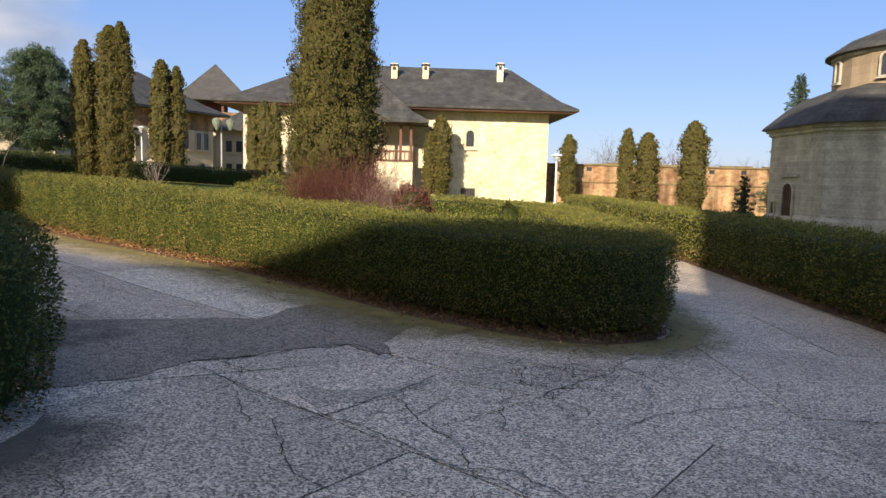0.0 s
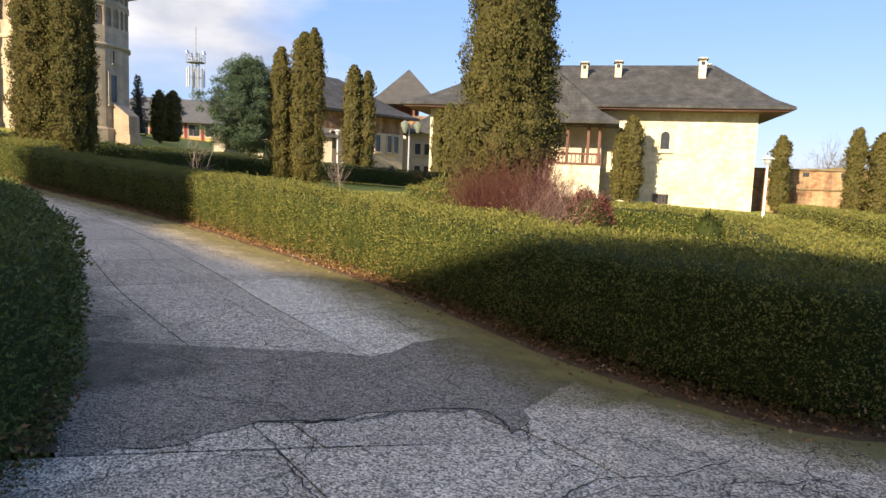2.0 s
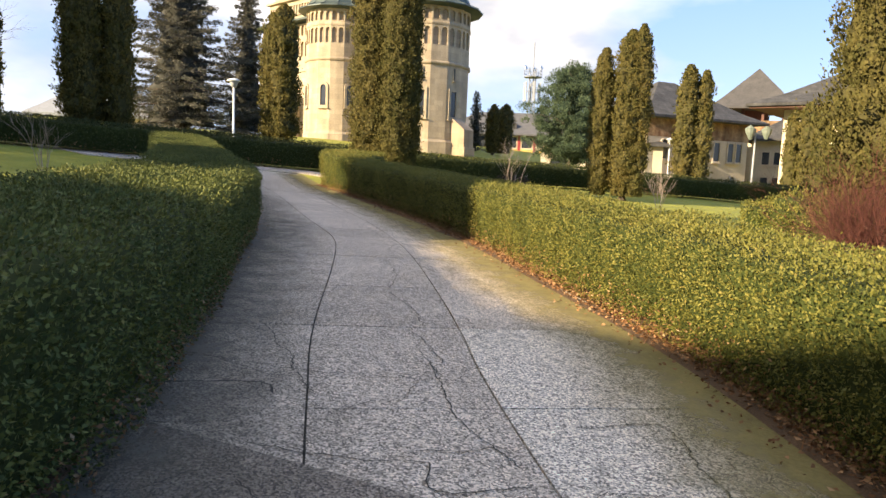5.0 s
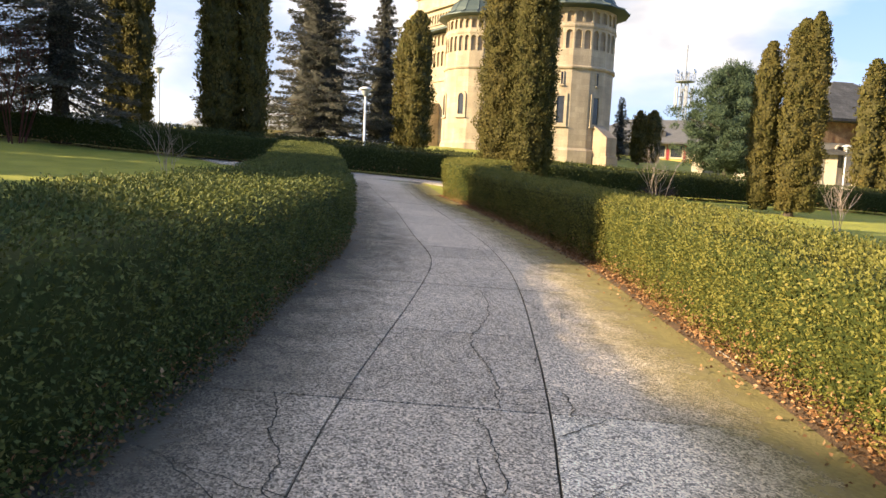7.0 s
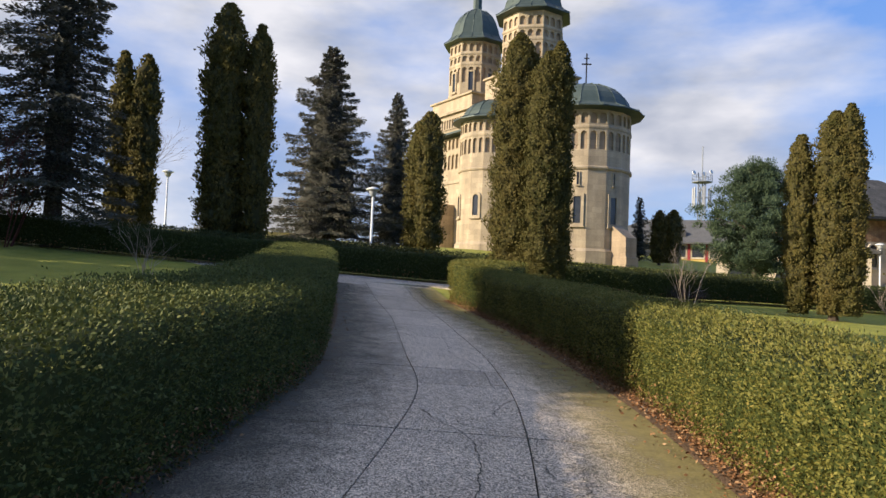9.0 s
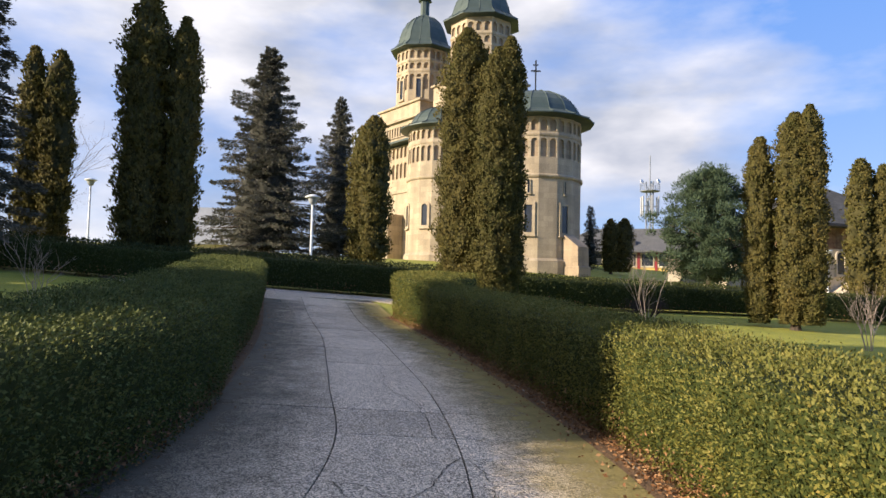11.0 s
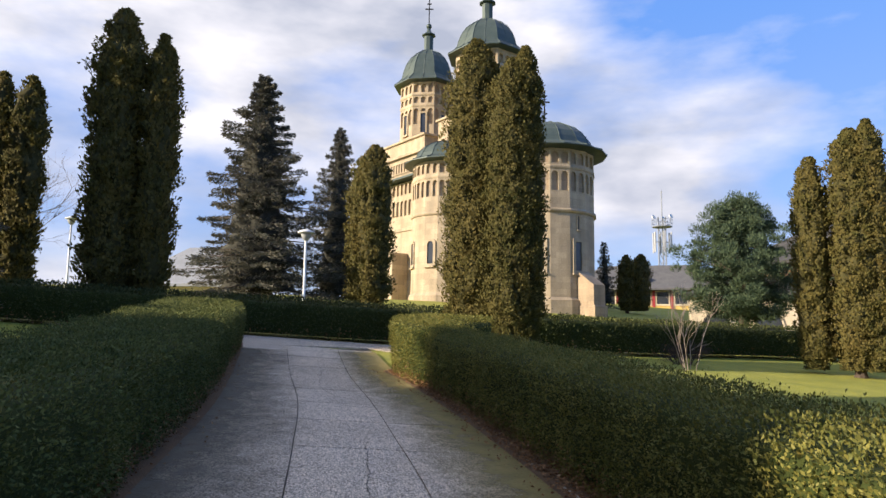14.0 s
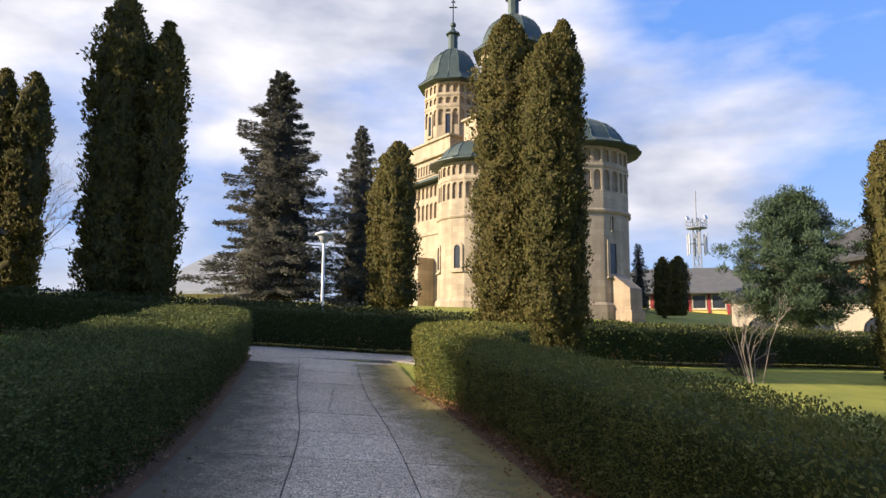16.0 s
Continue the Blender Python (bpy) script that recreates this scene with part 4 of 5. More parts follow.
def hip_roof(bm, x0, x1, y0, y1, z0, z1, inset, over=0.0, flare=0.0, inset2=None):
    """A hipped roof with a ridge along x and flared eaves."""
    m = (y0 + y1) / 2
    inset2 = inset if inset2 is None else inset2
    e = [(x0 - over, y0 - over, z0), (x1 + over, y0 - over, z0), (x1 + over, y1 + over, z0), (x0 - over, y1 + over, z0)]
    lo = [bm.verts.new(p) for p in e]
    lo2 = [bm.verts.new((p[0], p[1], p[2] - 0.18)) for p in e]
    k = 0.25
    mi = [bm.verts.new((p[0] + ((x0 + inset) - p[0] if i in (0, 3) else (x1 - inset2) - p[0]) * k, p[1] + (m - p[1]) * k, z0 + (z1 - z0) * (k - flare))) for i, p in enumerate(e)]
    a, b = bm.verts.new((x0 + inset, m, z1)), bm.verts.new((x1 - inset2, m, z1))
    for i in range(4):
        j = (i + 1) % 4
        bm.faces.new((lo[i], lo[j], mi[j], mi[i]))
        bm.faces.new((lo2[j], lo2[i], lo[i], lo[j]))
    bm.faces.new(lo2[::-1])
    bm.faces.new((mi[0], mi[1], b, a))
    bm.faces.new((mi[2], mi[3], a, b))
    bm.faces.new((mi[1], mi[2], b))
    bm.faces.new((mi[3], mi[0], a))
    return bm


# ---- building parts ----
def wall_window(parent, m, w, h, arch=True, frame=0.12, material=None, name="window", bars=0):
    """A window set on a wall: m puts its foot's middle on the wall face, local -y looks out."""
    win = new(name)
    win.parent = parent
    win.matrix_parent_inverse = parent.matrix_world.inverted()
    win.matrix_world = m
    pts = [(-w / 2, 0), (w / 2, 0), (w / 2, h - (w / 2 if arch else 0))]
    if arch:
        pts += [(w / 2 * math.cos(a), h - w / 2 + w / 2 * math.sin(a)) for a in (0.52, 1.05, 1.57, 2.09, 2.62)]
    pts += [(-w / 2, h - (w / 2 if arch else 0))]
    bm = bmesh.new()
    inner = [bm.verts.new((x, -0.02, z)) for x, z in pts]
    bm.faces.new(inner)
    pane = part("pane", bm, M_GLASS, win, "dark glass")
    bm = bmesh.new()
    k = 1 + 2 * frame / w
    hz = h / 2
    rings = []
    for s, y in ((1.0, -0.015), (1.0, -0.10), (k, -0.10), (k, 0.02)):
        kz = 1 + (s - 1) * w / h
        rings.append([bm.verts.new((x * s, y, hz + (z - hz) * kz)) for x, z in pts])
    n = len(pts)
    for a, b in zip(rings, rings[1:]):
        for i in range(n):
            bm.faces.new((a[i], a[(i + 1) % n], b[(i + 1) % n], b[i]))
    part("frame", bm, material or M_STONE, win, "carved stone surround" if arch else "")
    part("sill", bx(-w / 2 * k - 0.05, w / 2 * k + 0.05, -0.18, 0.02, -frame - 0.08, -frame + 0.004), material or M_STONE, win)
    for i in range(bars):
        x = -w / 2 + w * (i + 1) / (bars + 1)
        part("bar", bx(x - 0.015, x + 0.015, -0.06, -0.03, 0, h - 0.05), M_WOOD, win)
    return win


def arcade(w, z0, z1, n, depth, pier=0.3):
    """A band of blind arches: a front with n arched openings and their reveals, in x and z, front at y = 0."""
    bm = bmesh.new()
    cw = w / n
    for i in range(n):
        x0, x1 = -w / 2 + i * cw, -w / 2 + (i + 1) * cw
        a, b = x0 + cw * pier / 2, x1 - cw * pier / 2
        r = (b - a) / 2
        zs = z1 - 0.12 - r
        arch = [(a, z0 + 0.1), (a, zs)] + [((a + b) / 2 - r * math.cos(t), zs + r * math.sin(t)) for t in (0.6, 1.15, 1.571, 2.0, 2.55)] + [(b, zs), (b, z0 + 0.1)]
        out = [(x0, z0 + 0.1), (x0, zs), (x0, z1), (x0 + cw * 0.25, z1), ((x0 + x1) / 2, z1), (x1 - cw * 0.25, z1), (x1, z1), (x1, zs), (x1, z0 + 0.1)]
        A = [bm.verts.new((x, 0, z)) for x, z in arch]
        O = [bm.verts.new((x, 0, z)) for x, z in out]
        D = [bm.verts.new((x, depth, z)) for x, z in arch]
        for j in range(8):
            bm.faces.new((O[j], O[j + 1], A[j + 1], A[j]))
            bm.faces.new((A[j], A[j + 1], D[j + 1], D[j]))
        lo = [bm.verts.new((x, 0, z0)) for x in (x0, x1)]
        bm.faces.new((lo[0], lo[1], O[8], A[8], A[0], O[0]))
        bm.faces.new((A[8], A[0], D[0], D[8]))
    return bm


def polygon_tower(parent, x, y, R, sides, z0, z1, turn, bands, body="apse", courses=(), niches=3):
    """A many-sided wall with recessed blind arcades between bands; bands are (z low, z high)."""
    rot = Matrix.Translation((x, y, 0)) @ Matrix.Rotation(turn, 4, 'Z')
    cuts = sorted({z0, z1, *[z for b in bands for z in b]})
    side = 2 * R * math.sin(math.pi / sides)
    ap = R * math.cos(math.pi / sides)
    for lo, hi in zip(cuts, cuts[1:]):
        rec = 0.16 if (lo, hi) in bands else 0.0
        prof = [(R - rec, lo), (R - rec, hi)]
        if lo == z0 and body == "apse":
            prof = [(R * 1.06, lo - 1.2), (R * 1.06, lo + 0.55), (R, lo + 0.75), (R, hi)]
        bm = lathe(prof, sides)
        bmesh.ops.transform(bm, matrix=rot, verts=bm.verts)
        part("wall" if not rec else "niche_wall", bm, M_STONE_DARK if rec else M_STONE, parent)
        if rec:
            for i in range(sides):
                a = (i + 0.5) * 2 * math.pi / sides
                bm = arcade(side, lo, hi, niches, 0.16)
                bmesh.ops.transform(bm, matrix=rot @ Matrix.Rotation(a + math.pi / 2, 4, 'Z') @ Matrix.Translation((0, -ap, 0)), verts=bm.verts)
                part("blind_arcade", bm, M_STONE, parent)
    for z, p in courses:
        bm = lathe([(R - 0.1, z - 0.16), (R + p * 0.6, z - 0.12), (R + p, z - 0.02), (R + p, z + 0.06), (R + p * 0.5, z + 0.14), (R - 0.1, z + 0.2)], sides)
        bmesh.ops.transform(bm, matrix=rot, verts=bm.verts)
        part("string_course", bm, M_STONE, parent)
    return rot


def bell_roof(parent, x, y, R, z0, z1, sides, turn, lantern=0.0, cross=0.0, over=1.26):
    """A bell-shaped ribbed metal roof with a flared eave, and a lantern and cross on it."""
    rot = Matrix.Translation((x, y, 0)) @ Matrix.Rotation(turn, 4, 'Z')
    h = z1 - z0
    prof = [(R * 0.98, z0 - 0.12), (R * over, z0 - 0.02), (R * over, z0 + 0.06), (R * 1.10, z0 + h * 0.10), (R * 0.98, z0 + h * 0.20), (R * 0.93, z0 + h * 0.36), (R * 0.84, z0 + h * 0.55), (R * 0.68, z0 + h * 0.74), (R * 0.44, z0 + h * 0.90), (R * 0.16, z0 + h * 0.985), (0.01, z1)]
    bm = lathe(prof, sides)
    bmesh.ops.transform(bm, matrix=rot, verts=bm.verts)
    roof = part("dome", bm, M_DOME, parent, "green-grey sheet metal dome")
    for i in range(16):
        a = i * math.pi / 8
        c = 1.0 if (i % 2 == 0 or sides > 8) else math.cos(math.pi / sides)
        bm = bmesh.new()
        last = None
        for r, z in prof[2:-1]:
            r = r * c + 0.012
            ring = [bm.verts.new((r, s * 0.035, z + d)) for s, d in ((-1, 0), (0, 0.06), (1, 0))]
            if last:
                for k in range(2):
                    bm.faces.new((last[k], last[k + 1], ring[k + 1], ring[k]))
            last = ring
        bmesh.ops.transform(bm, matrix=rot @ Matrix.Rotation(a, 4, 'Z'), verts=bm.verts)
        part("seam", bm, M_DOME, roof)
    top = z1
    if lantern:
        r = R * 0.17
        bm = lathe([(r * 1.2, z1 - 0.15), (r, z1 + 0.1), (r, z1 + lantern * 0.62), (r * 1.55, z1 + lantern * 0.66), (r * 1.5, z1 + lantern * 0.7), (r * 0.6, z1 + lantern * 0.82), (r * 0.28, z1 + lantern), (0.01, z1 + lantern * 1.02)], 8)
        bmesh.ops.transform(bm, matrix=rot, verts=bm.verts)
        part("lantern", bm, M_DOME, parent, "small metal lantern")
        top = z1 + lantern
        bm = bmesh.new()
        bmesh.ops.create_uvsphere(bm, u_segments=10, v_segments=8, radius=r * 0.62, matrix=Matrix.Translation((x, y, top + r * 0.4)))
        part("ball", bm, M_DOME, parent, smooth=True)
    if cross:
        bm = bmesh.new()
        box(bm, -0.05, 0.05, -0.05, 0.05, 0, cross)
        box(bm, -0.38, 0.38, -0.045, 0.045, cross * 0.66, cross * 0.66 + 0.10)
        box(bm, -0.2, 0.2, -0.045, 0.045, cross * 0.84, cross * 0.84 + 0.08)
        bmesh.ops.translate(bm, vec=(x, y, top - 0.1), verts=bm.verts)
        part("cross", bm, M_IRON, parent, "dark metal cross")
    return roof


# ---- church, local x to the side and y away along the approach ----
def church():
    yaw = 53.93
    F, Rt = Vector((-0.808, 0.589, 0)), Vector((0.589, 0.808, 0))
    o = Vector((-6.94, 10.25, 0)) + Rt * 4.0 + F * 55.0
    ch = empty("church", pose(o.x, o.y, 0, 0, 0, yaw), "pale stone church with two domed towers and blind arcades", "church")

    def L(r, f):
        return r - 4.0, f - 55.0
    # altar apse and side apse
    x, y = L(7.95, 49.2)
    b = ((11.35, 12.95), (13.3, 14.35))
    polygon_tower(ch, x, y, 3.62, 16, 3.3, 14.55, radians(8 + 11.25), b, courses=((10.05, 0.16), (13.12, 0.07)), niches=2)
    bell_roof(ch, x, y, 3.62, 14.55, 17.2, 16, radians(8), cross=2.7)
    rot = Matrix.Translation((x, y, 0)) @ Matrix.Rotation(radians(8), 4, 'Z')
    ap = 3.62 * math.cos(math.pi / 16)
    for i in (4, 5, 6):
        a = (i + 0.5) * math.pi / 4 + math.pi / 2
        m = ch.matrix_world @ rot @ Matrix.Rotation(a, 4, 'Z') @ Matrix.Translation((0, -ap, 5.9))
        wall_window(ch, m, 0.55, 2.0, arch=False, frame=0.22)
        wall_window(ch, m @ Matrix.Translation((0, 0, 2.9)), 0.16, 0.9, arch=False, frame=0.05, name="slit_window")
    # buttress at the apse's foot
    bm = bmesh.new()
    for px, pz in ((0, 0),):
        v = [bm.verts.new(p) for p in ((-0.6, -1.3, 2.4), (0.6, -1.3, 2.4), (0.6, 0.6, 2.4), (-0.6, 0.6, 2.4), (-0.6, -1.25, 4.9), (0.6, -1.25, 4.9), (0.6, 0.6, 6.2), (-0.6, 0.6, 6.2))]
        for f in ((4, 5, 6, 7), (0, 1, 5, 4), (1, 2, 6, 5), (2, 3, 7, 6), (3, 0, 4, 7)):
            bm.faces.new([v[k] for k in f])
    mb = Matrix.Translation((x, y, 0)) @ Matrix.Rotation(radians(38), 4, 'Z') @ Matrix.Translation((0, -3.7, 0))
    bmesh.ops.transform(bm, matrix=mb, verts=bm.verts)
    bt = part("buttress", bm, M_STONE_DARK, ch)
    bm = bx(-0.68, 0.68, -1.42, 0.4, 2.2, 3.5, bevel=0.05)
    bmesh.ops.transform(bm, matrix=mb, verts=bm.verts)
    part("buttress_plinth", bm, M_STONE_DARK, bt)
    x, y = L(0.85, 52.4)
    b = ((11.6, 13.05), (13.4, 14.35))
    polygon_tower(ch, x, y, 2.85, 16, 3.7, 14.55, radians(-6 + 11.25), b, courses=((10.4, 0.14), (13.2, 0.06)), niches=2)
    bell_roof(ch, x, y, 2.85, 14.55, 16.6, 16, radians(-6))
    rot = Matrix.Translation((x, y, 0)) @ Matrix.Rotation(radians(-6), 4, 'Z')
    ap = 2.85 * math.cos(math.pi / 16)
    for i in (4, 5, 6):
        a = (i + 0.5) * math.pi / 4 + math.pi / 2
        wall_window(ch, ch.matrix_world @ rot @ Matrix.Rotation(a, 4, 'Z') @ Matrix.Translation((0, -ap, 6.6)), 0.5, 1.7, arch=True, frame=0.2)
    # nave, along the church's own axis
    ax = math.atan2(0.81, -0.58)
    nx, ny = L(4.0, 54.9)
    nv = Matrix.Translation((nx, ny, 0)) @ Matrix.Rotation(ax - math.pi / 2, 4, 'Z')

    def nave_part(name, bm, material=M_STONE):
        bmesh.ops.transform(bm, matrix=nv, verts=bm.verts)
        return part(name, bm, material, ch)
    W = 3.55
    nave_part("wall", bx(-W, W, -4.5, 13, 2.0, 11.5))
    nave_part("niche_wall", bx(-W + 0.16, W - 0.16, -4.4, 12.9, 11.5, 14.6), M_STONE_DARK)
    for z0, z1 in ((11.5, 13.1), (13.4, 14.6)):
        for yy in (4.0, 6.6, 9.2, 11.8):
            bm = arcade(2.6, z0, z1, 4, 0.16)
            bmesh.ops.transform(bm, matrix=nv @ Matrix.Translation((-W, yy - 0.2, 0)) @ Matrix.Rotation(-math.pi / 2, 4, 'Z'), verts=bm.verts)
            part("blind_arcade", bm, M_STONE, ch)
    nave_part("wall", bx(-W, W, -4.5, 13, 13.1, 13.4))
    nave_part("string_course", bx(-W - 0.12, W + 0.12, -4.6, 13.1, 10.2, 10.5, bevel=0.04))
    nave_part("roof", hip_roof(bmesh.new(), -W, W, -4.5, 13, 14.9, 15.7, 3.3, 0.8), M_DOME)
    nave_part("attic_wall", bx(-W + 0.4, W - 0.4, -2.8, 12.3, 14.9, 17.0))
    for yy in (4.4, 6.6, 8.8, 11.0):
        bm = arcade(2.2, 15.6, 16.7, 5, 0.1)
        bmesh.ops.transform(bm, matrix=nv @ Matrix.Translation((-W + 0.28, yy, 0)) @ Matrix.Rotation(-math.pi / 2, 4, 'Z'), verts=bm.verts)
        part("blind_arcade", bm, M_STONE, ch)
    nave_part("cornice", bx(-W + 0.1, W - 0.1, -3.1, 12.6, 17.0, 17.25, bevel=0.05))
    nave_part("attic_wall", bx(-W + 0.7, W - 0.7, 5.0, 11.9, 17.2, 18.6))
    nave_part("cornice", bx(-W + 0.5, W - 0.5, 4.8, 12.1, 18.6, 18.8, bevel=0.05))
    nave_part("attic_wall", bx(-2.9, 2.9, -2.9, 2.9, 17.2, 19.2))
    nave_part("cornice", bx(-3.1, 3.1, -3.1, 3.1, 19.2, 19.4, bevel=0.05))
    nave_part("buttress", bx(-W - 1.6, -W, 6.2, 7.5, 2.0, 8.2, bevel=0.06))
    # towers
    for (r, f), R, zb, ze, zt, nm in (((4.0, 54.9), 2.75, 18.6, 24.6, 28.0, 0), ((-1.1, 62.0), 2.6, 18.4, 24.4, 28.2, 1)):
        x, y = L(r, f)
        polygon_tower(ch, x, y, R, 8, zb, ze, radians(14), ((20.2, 21.9), (22.2, 23.0), (23.2, 24.2)), body="tower", courses=((23.1, 0.08), (22.08, 0.05)), niches=3)
        bell_roof(ch, x, y, R, ze, zt, 8, radians(14), lantern=2.3, cross=3.0)
        rot = Matrix.Translation((x, y, 0)) @ Matrix.Rotation(radians(14), 4, 'Z')
        ap = R * math.cos(math.pi / 8)
        for i in (3, 4, 5, 6):
            a = (i + 0.5) * math.pi / 4 + math.pi / 2
            wall_window(ch, ch.matrix_world @ rot @ Matrix.Rotation(a, 4, 'Z') @ Matrix.Translation((0, -ap, 19.5)), 0.45, 1.8, arch=False, frame=0.14)
    return ch


# ---- houses ----
def chimney(parent, x, y, z0, z1, w=0.5):
    c = part("chimney", bx(-w / 2, w / 2, -w / 2, w / 2, z0, z1), M_WHITE, parent, "white rendered chimney")
    c.location = (x, y, 0)
    part("cap", bx(-w / 2 - 0.1, w / 2 + 0.1, -w / 2 - 0.1, w / 2 + 0.1, z1, z1 + 0.12), M_ROOF, c)
    # dark panel stands in for the shade in the flue opening
    part("flue", bx(-w / 2 + 0.12, w / 2 - 0.12, -w / 2 - 0.012, -w / 2 + 0.02, z1 - 0.35, z1 - 0.08), M_GLASS, c)
    part("hood", bx(-w / 2 - 0.04, w / 2 + 0.04, -w / 2 - 0.04, w / 2 + 0.04, z1 + 0.12, z1 + 0.2), M_WHITE, c)
    return c


def white_house():
    h = empty("house", pose(7.9, 53.3, 0, 0, 0, 2), "long white limewashed house with a dark hipped roof and wooden porch", "house")
    part("wall", bx(-23.4, 0, 0, 9.5, -1.6, 6.55), M_WHITE, h)
    part("roof", hip_roof(bmesh.new(), -23.4, 0, 0, 9.5, 6.75, 10.45, 5.2, 1.9, 0.06, 2.5), M_ROOF, h, "dark weathered shingle roof")
    part("soffit", bx(-25.1, 1.7, -1.7, 11.2, 6.46, 6.56), M_WOOD, h, "dark boarded eave")
    for x, y, z in ((-12.1, 2.9, 10.2), (-9.6, 3.0, 10.3), (-3.6, 2.9, 10.5), (-3.0, 5.6, 10.5)):
        chimney(h, x, y, 8.4, z)
    W = h.matrix_world
    wall_window(h, W @ Matrix.Translation((-6.05, 0, 3.85)), 0.6, 1.25, arch=True, frame=0.2, material=M_WHITE)
    wall_window(h, W @ Matrix.Translation((-6.1, 0, -0.05)), 1.1, 0.7, arch=False, frame=0.08, material=M_PLAST, bars=4)
    for y in (2.6, 4.6):
        wall_window(h, W @ Matrix.Translation((0, y, 2.9)) @ Matrix.Rotation(math.pi / 2, 4, 'Z'), 0.7, 1.3, arch=True, frame=0.15, material=M_WHITE)
    # projecting porch with timber posts
    px0, px1, py = -18.0, -10.4, -3.2
    pch = new("porch")
    pch.parent = h
    part("porch_wall", bx(px0, px1, py, 0, -1.2, 2.5), M_WHITE, pch)
    part("parapet_rail", bx(px0 - 0.1, px1 + 0.1, py - 0.12, py + 0.2, 2.5, 2.62), M_WOOD, pch)
    part("back_wall", bx(px0, px1, -0.45, -0.02, 2.5, 5.5), M_PLAST, pch)
    for x in (px0 + 0.15, px0 + 2.7, px0 + 5.3, px1 - 0.9, px1 - 0.15):
        part("post", bx(x - 0.1, x + 0.1, py, py + 0.2, 2.62, 5.15, bevel=0.02), M_WOOD, pch, "dark red-brown timber post")
    part("handrail", bx(px0, px1, py + 0.03, py + 0.13, 3.15, 3.3), M_WOOD, pch)
    for i in range(28):
        x = px0 + 0.3 + i * 0.28
        part("baluster", bx(x - 0.03, x + 0.03, py + 0.05, py + 0.11, 2.62, 3.15), M_WOOD, pch)
    part("porch_beam", bx(px0 - 0.2, px1 + 0.2, py - 0.05, py + 0.25, 5.15, 5.4), M_WOOD, pch)
    part("porch_roof", hip_roof(bmesh.new(), px0, px1, py, 3.5, 5.42, 9.6, 3.9, 1.1, 0.07), M_ROOF, pch, "flared shingle porch roof")
    return h


def plaster_house():
    h = empty("house", pose(-21.7, 64.0, 0.4, 0, 0, 66), "plastered two-storey house with brick upper band and slate roof", "house")
    # local -x runs to the near corner, local +y faces away behind
    part("wall", bx(-10.5, 0, 0, 9, -1, 4.6), M_PLAST, h)
    part("brick_band", bx(-10.52, 0.02, -0.02, 9.02, 4.6, 6.1), M_BRICKW, h, "exposed brick under the eave")
    part("roof", hip_roof(bmesh.new(), -10.5, 0, 0, 9, 6.2, 9.6, 4.4, 1.1, 0.05), M_ROOF, h)
    W = h.matrix_world
    for x in (-8.8, -7.2, -5.0, -3.4, -1.9, -1.0):
        wall_window(h, W @ Matrix.Translation((x, 0, 2.9)), 0.6, 1.5, arch=x < -4, frame=0.1, material=M_PLAST)
    for x in (-6, -1.5):
        wall_window(h, W @ Matrix.Translation((x, 0, 0.1)), 0.6, 1.6, arch=True, frame=0.1, material=M_PLAST)
    for y in (2.0, 4.5, 7.0):
        wall_window(h, W @ Matrix.Translation((-10.5, y, 2.9)) @ Matrix.Rotation(-math.pi / 2, 4, 'Z'), 0.9, 1.7, arch=True, frame=0.14, material=M_PLAST)
    # outer stair with a red arched door under it
    bm = bmesh.new()
    v = [bm.verts.new(p) for p in ((-10.4, -1.2, -1), (-5.8, -1.2, -1), (-5.8, -1.2, 3.0), (-10.4, -1.2, 0.3), (-10.4, -0.01, -1), (-5.8, -0.01, -1), (-5.8, -0.01, 3.0), (-10.4, -0.01, 0.3))]
    for f in ((0, 1, 2, 3), (4, 5, 6, 7), (3, 2, 6, 7), (0, 3, 7, 4), (1, 2, 6, 5)):
        bm.faces.new([v[k] for k in f])
    part("stair_wall", bm, M_PLAST, h)
    d = wall_window(h, W @ Matrix.Translation((-7.3, -1.21, -0.3)), 1.9, 1.7, arch=True, frame=0.1, material=M_RED, name="red_door")
    part("leaf", lathe([(0.01, -0.05), (0.93, -0.05), (0.93, -0.09), (0.01, -0.09)], 24), M_RED, d).matrix_local = Matrix.Translation((0, 0, 0.78)) @ Matrix.Rotation(math.pi / 2, 4, 'X') @ Matrix.Translation((0, 0, 0.12))
    return h


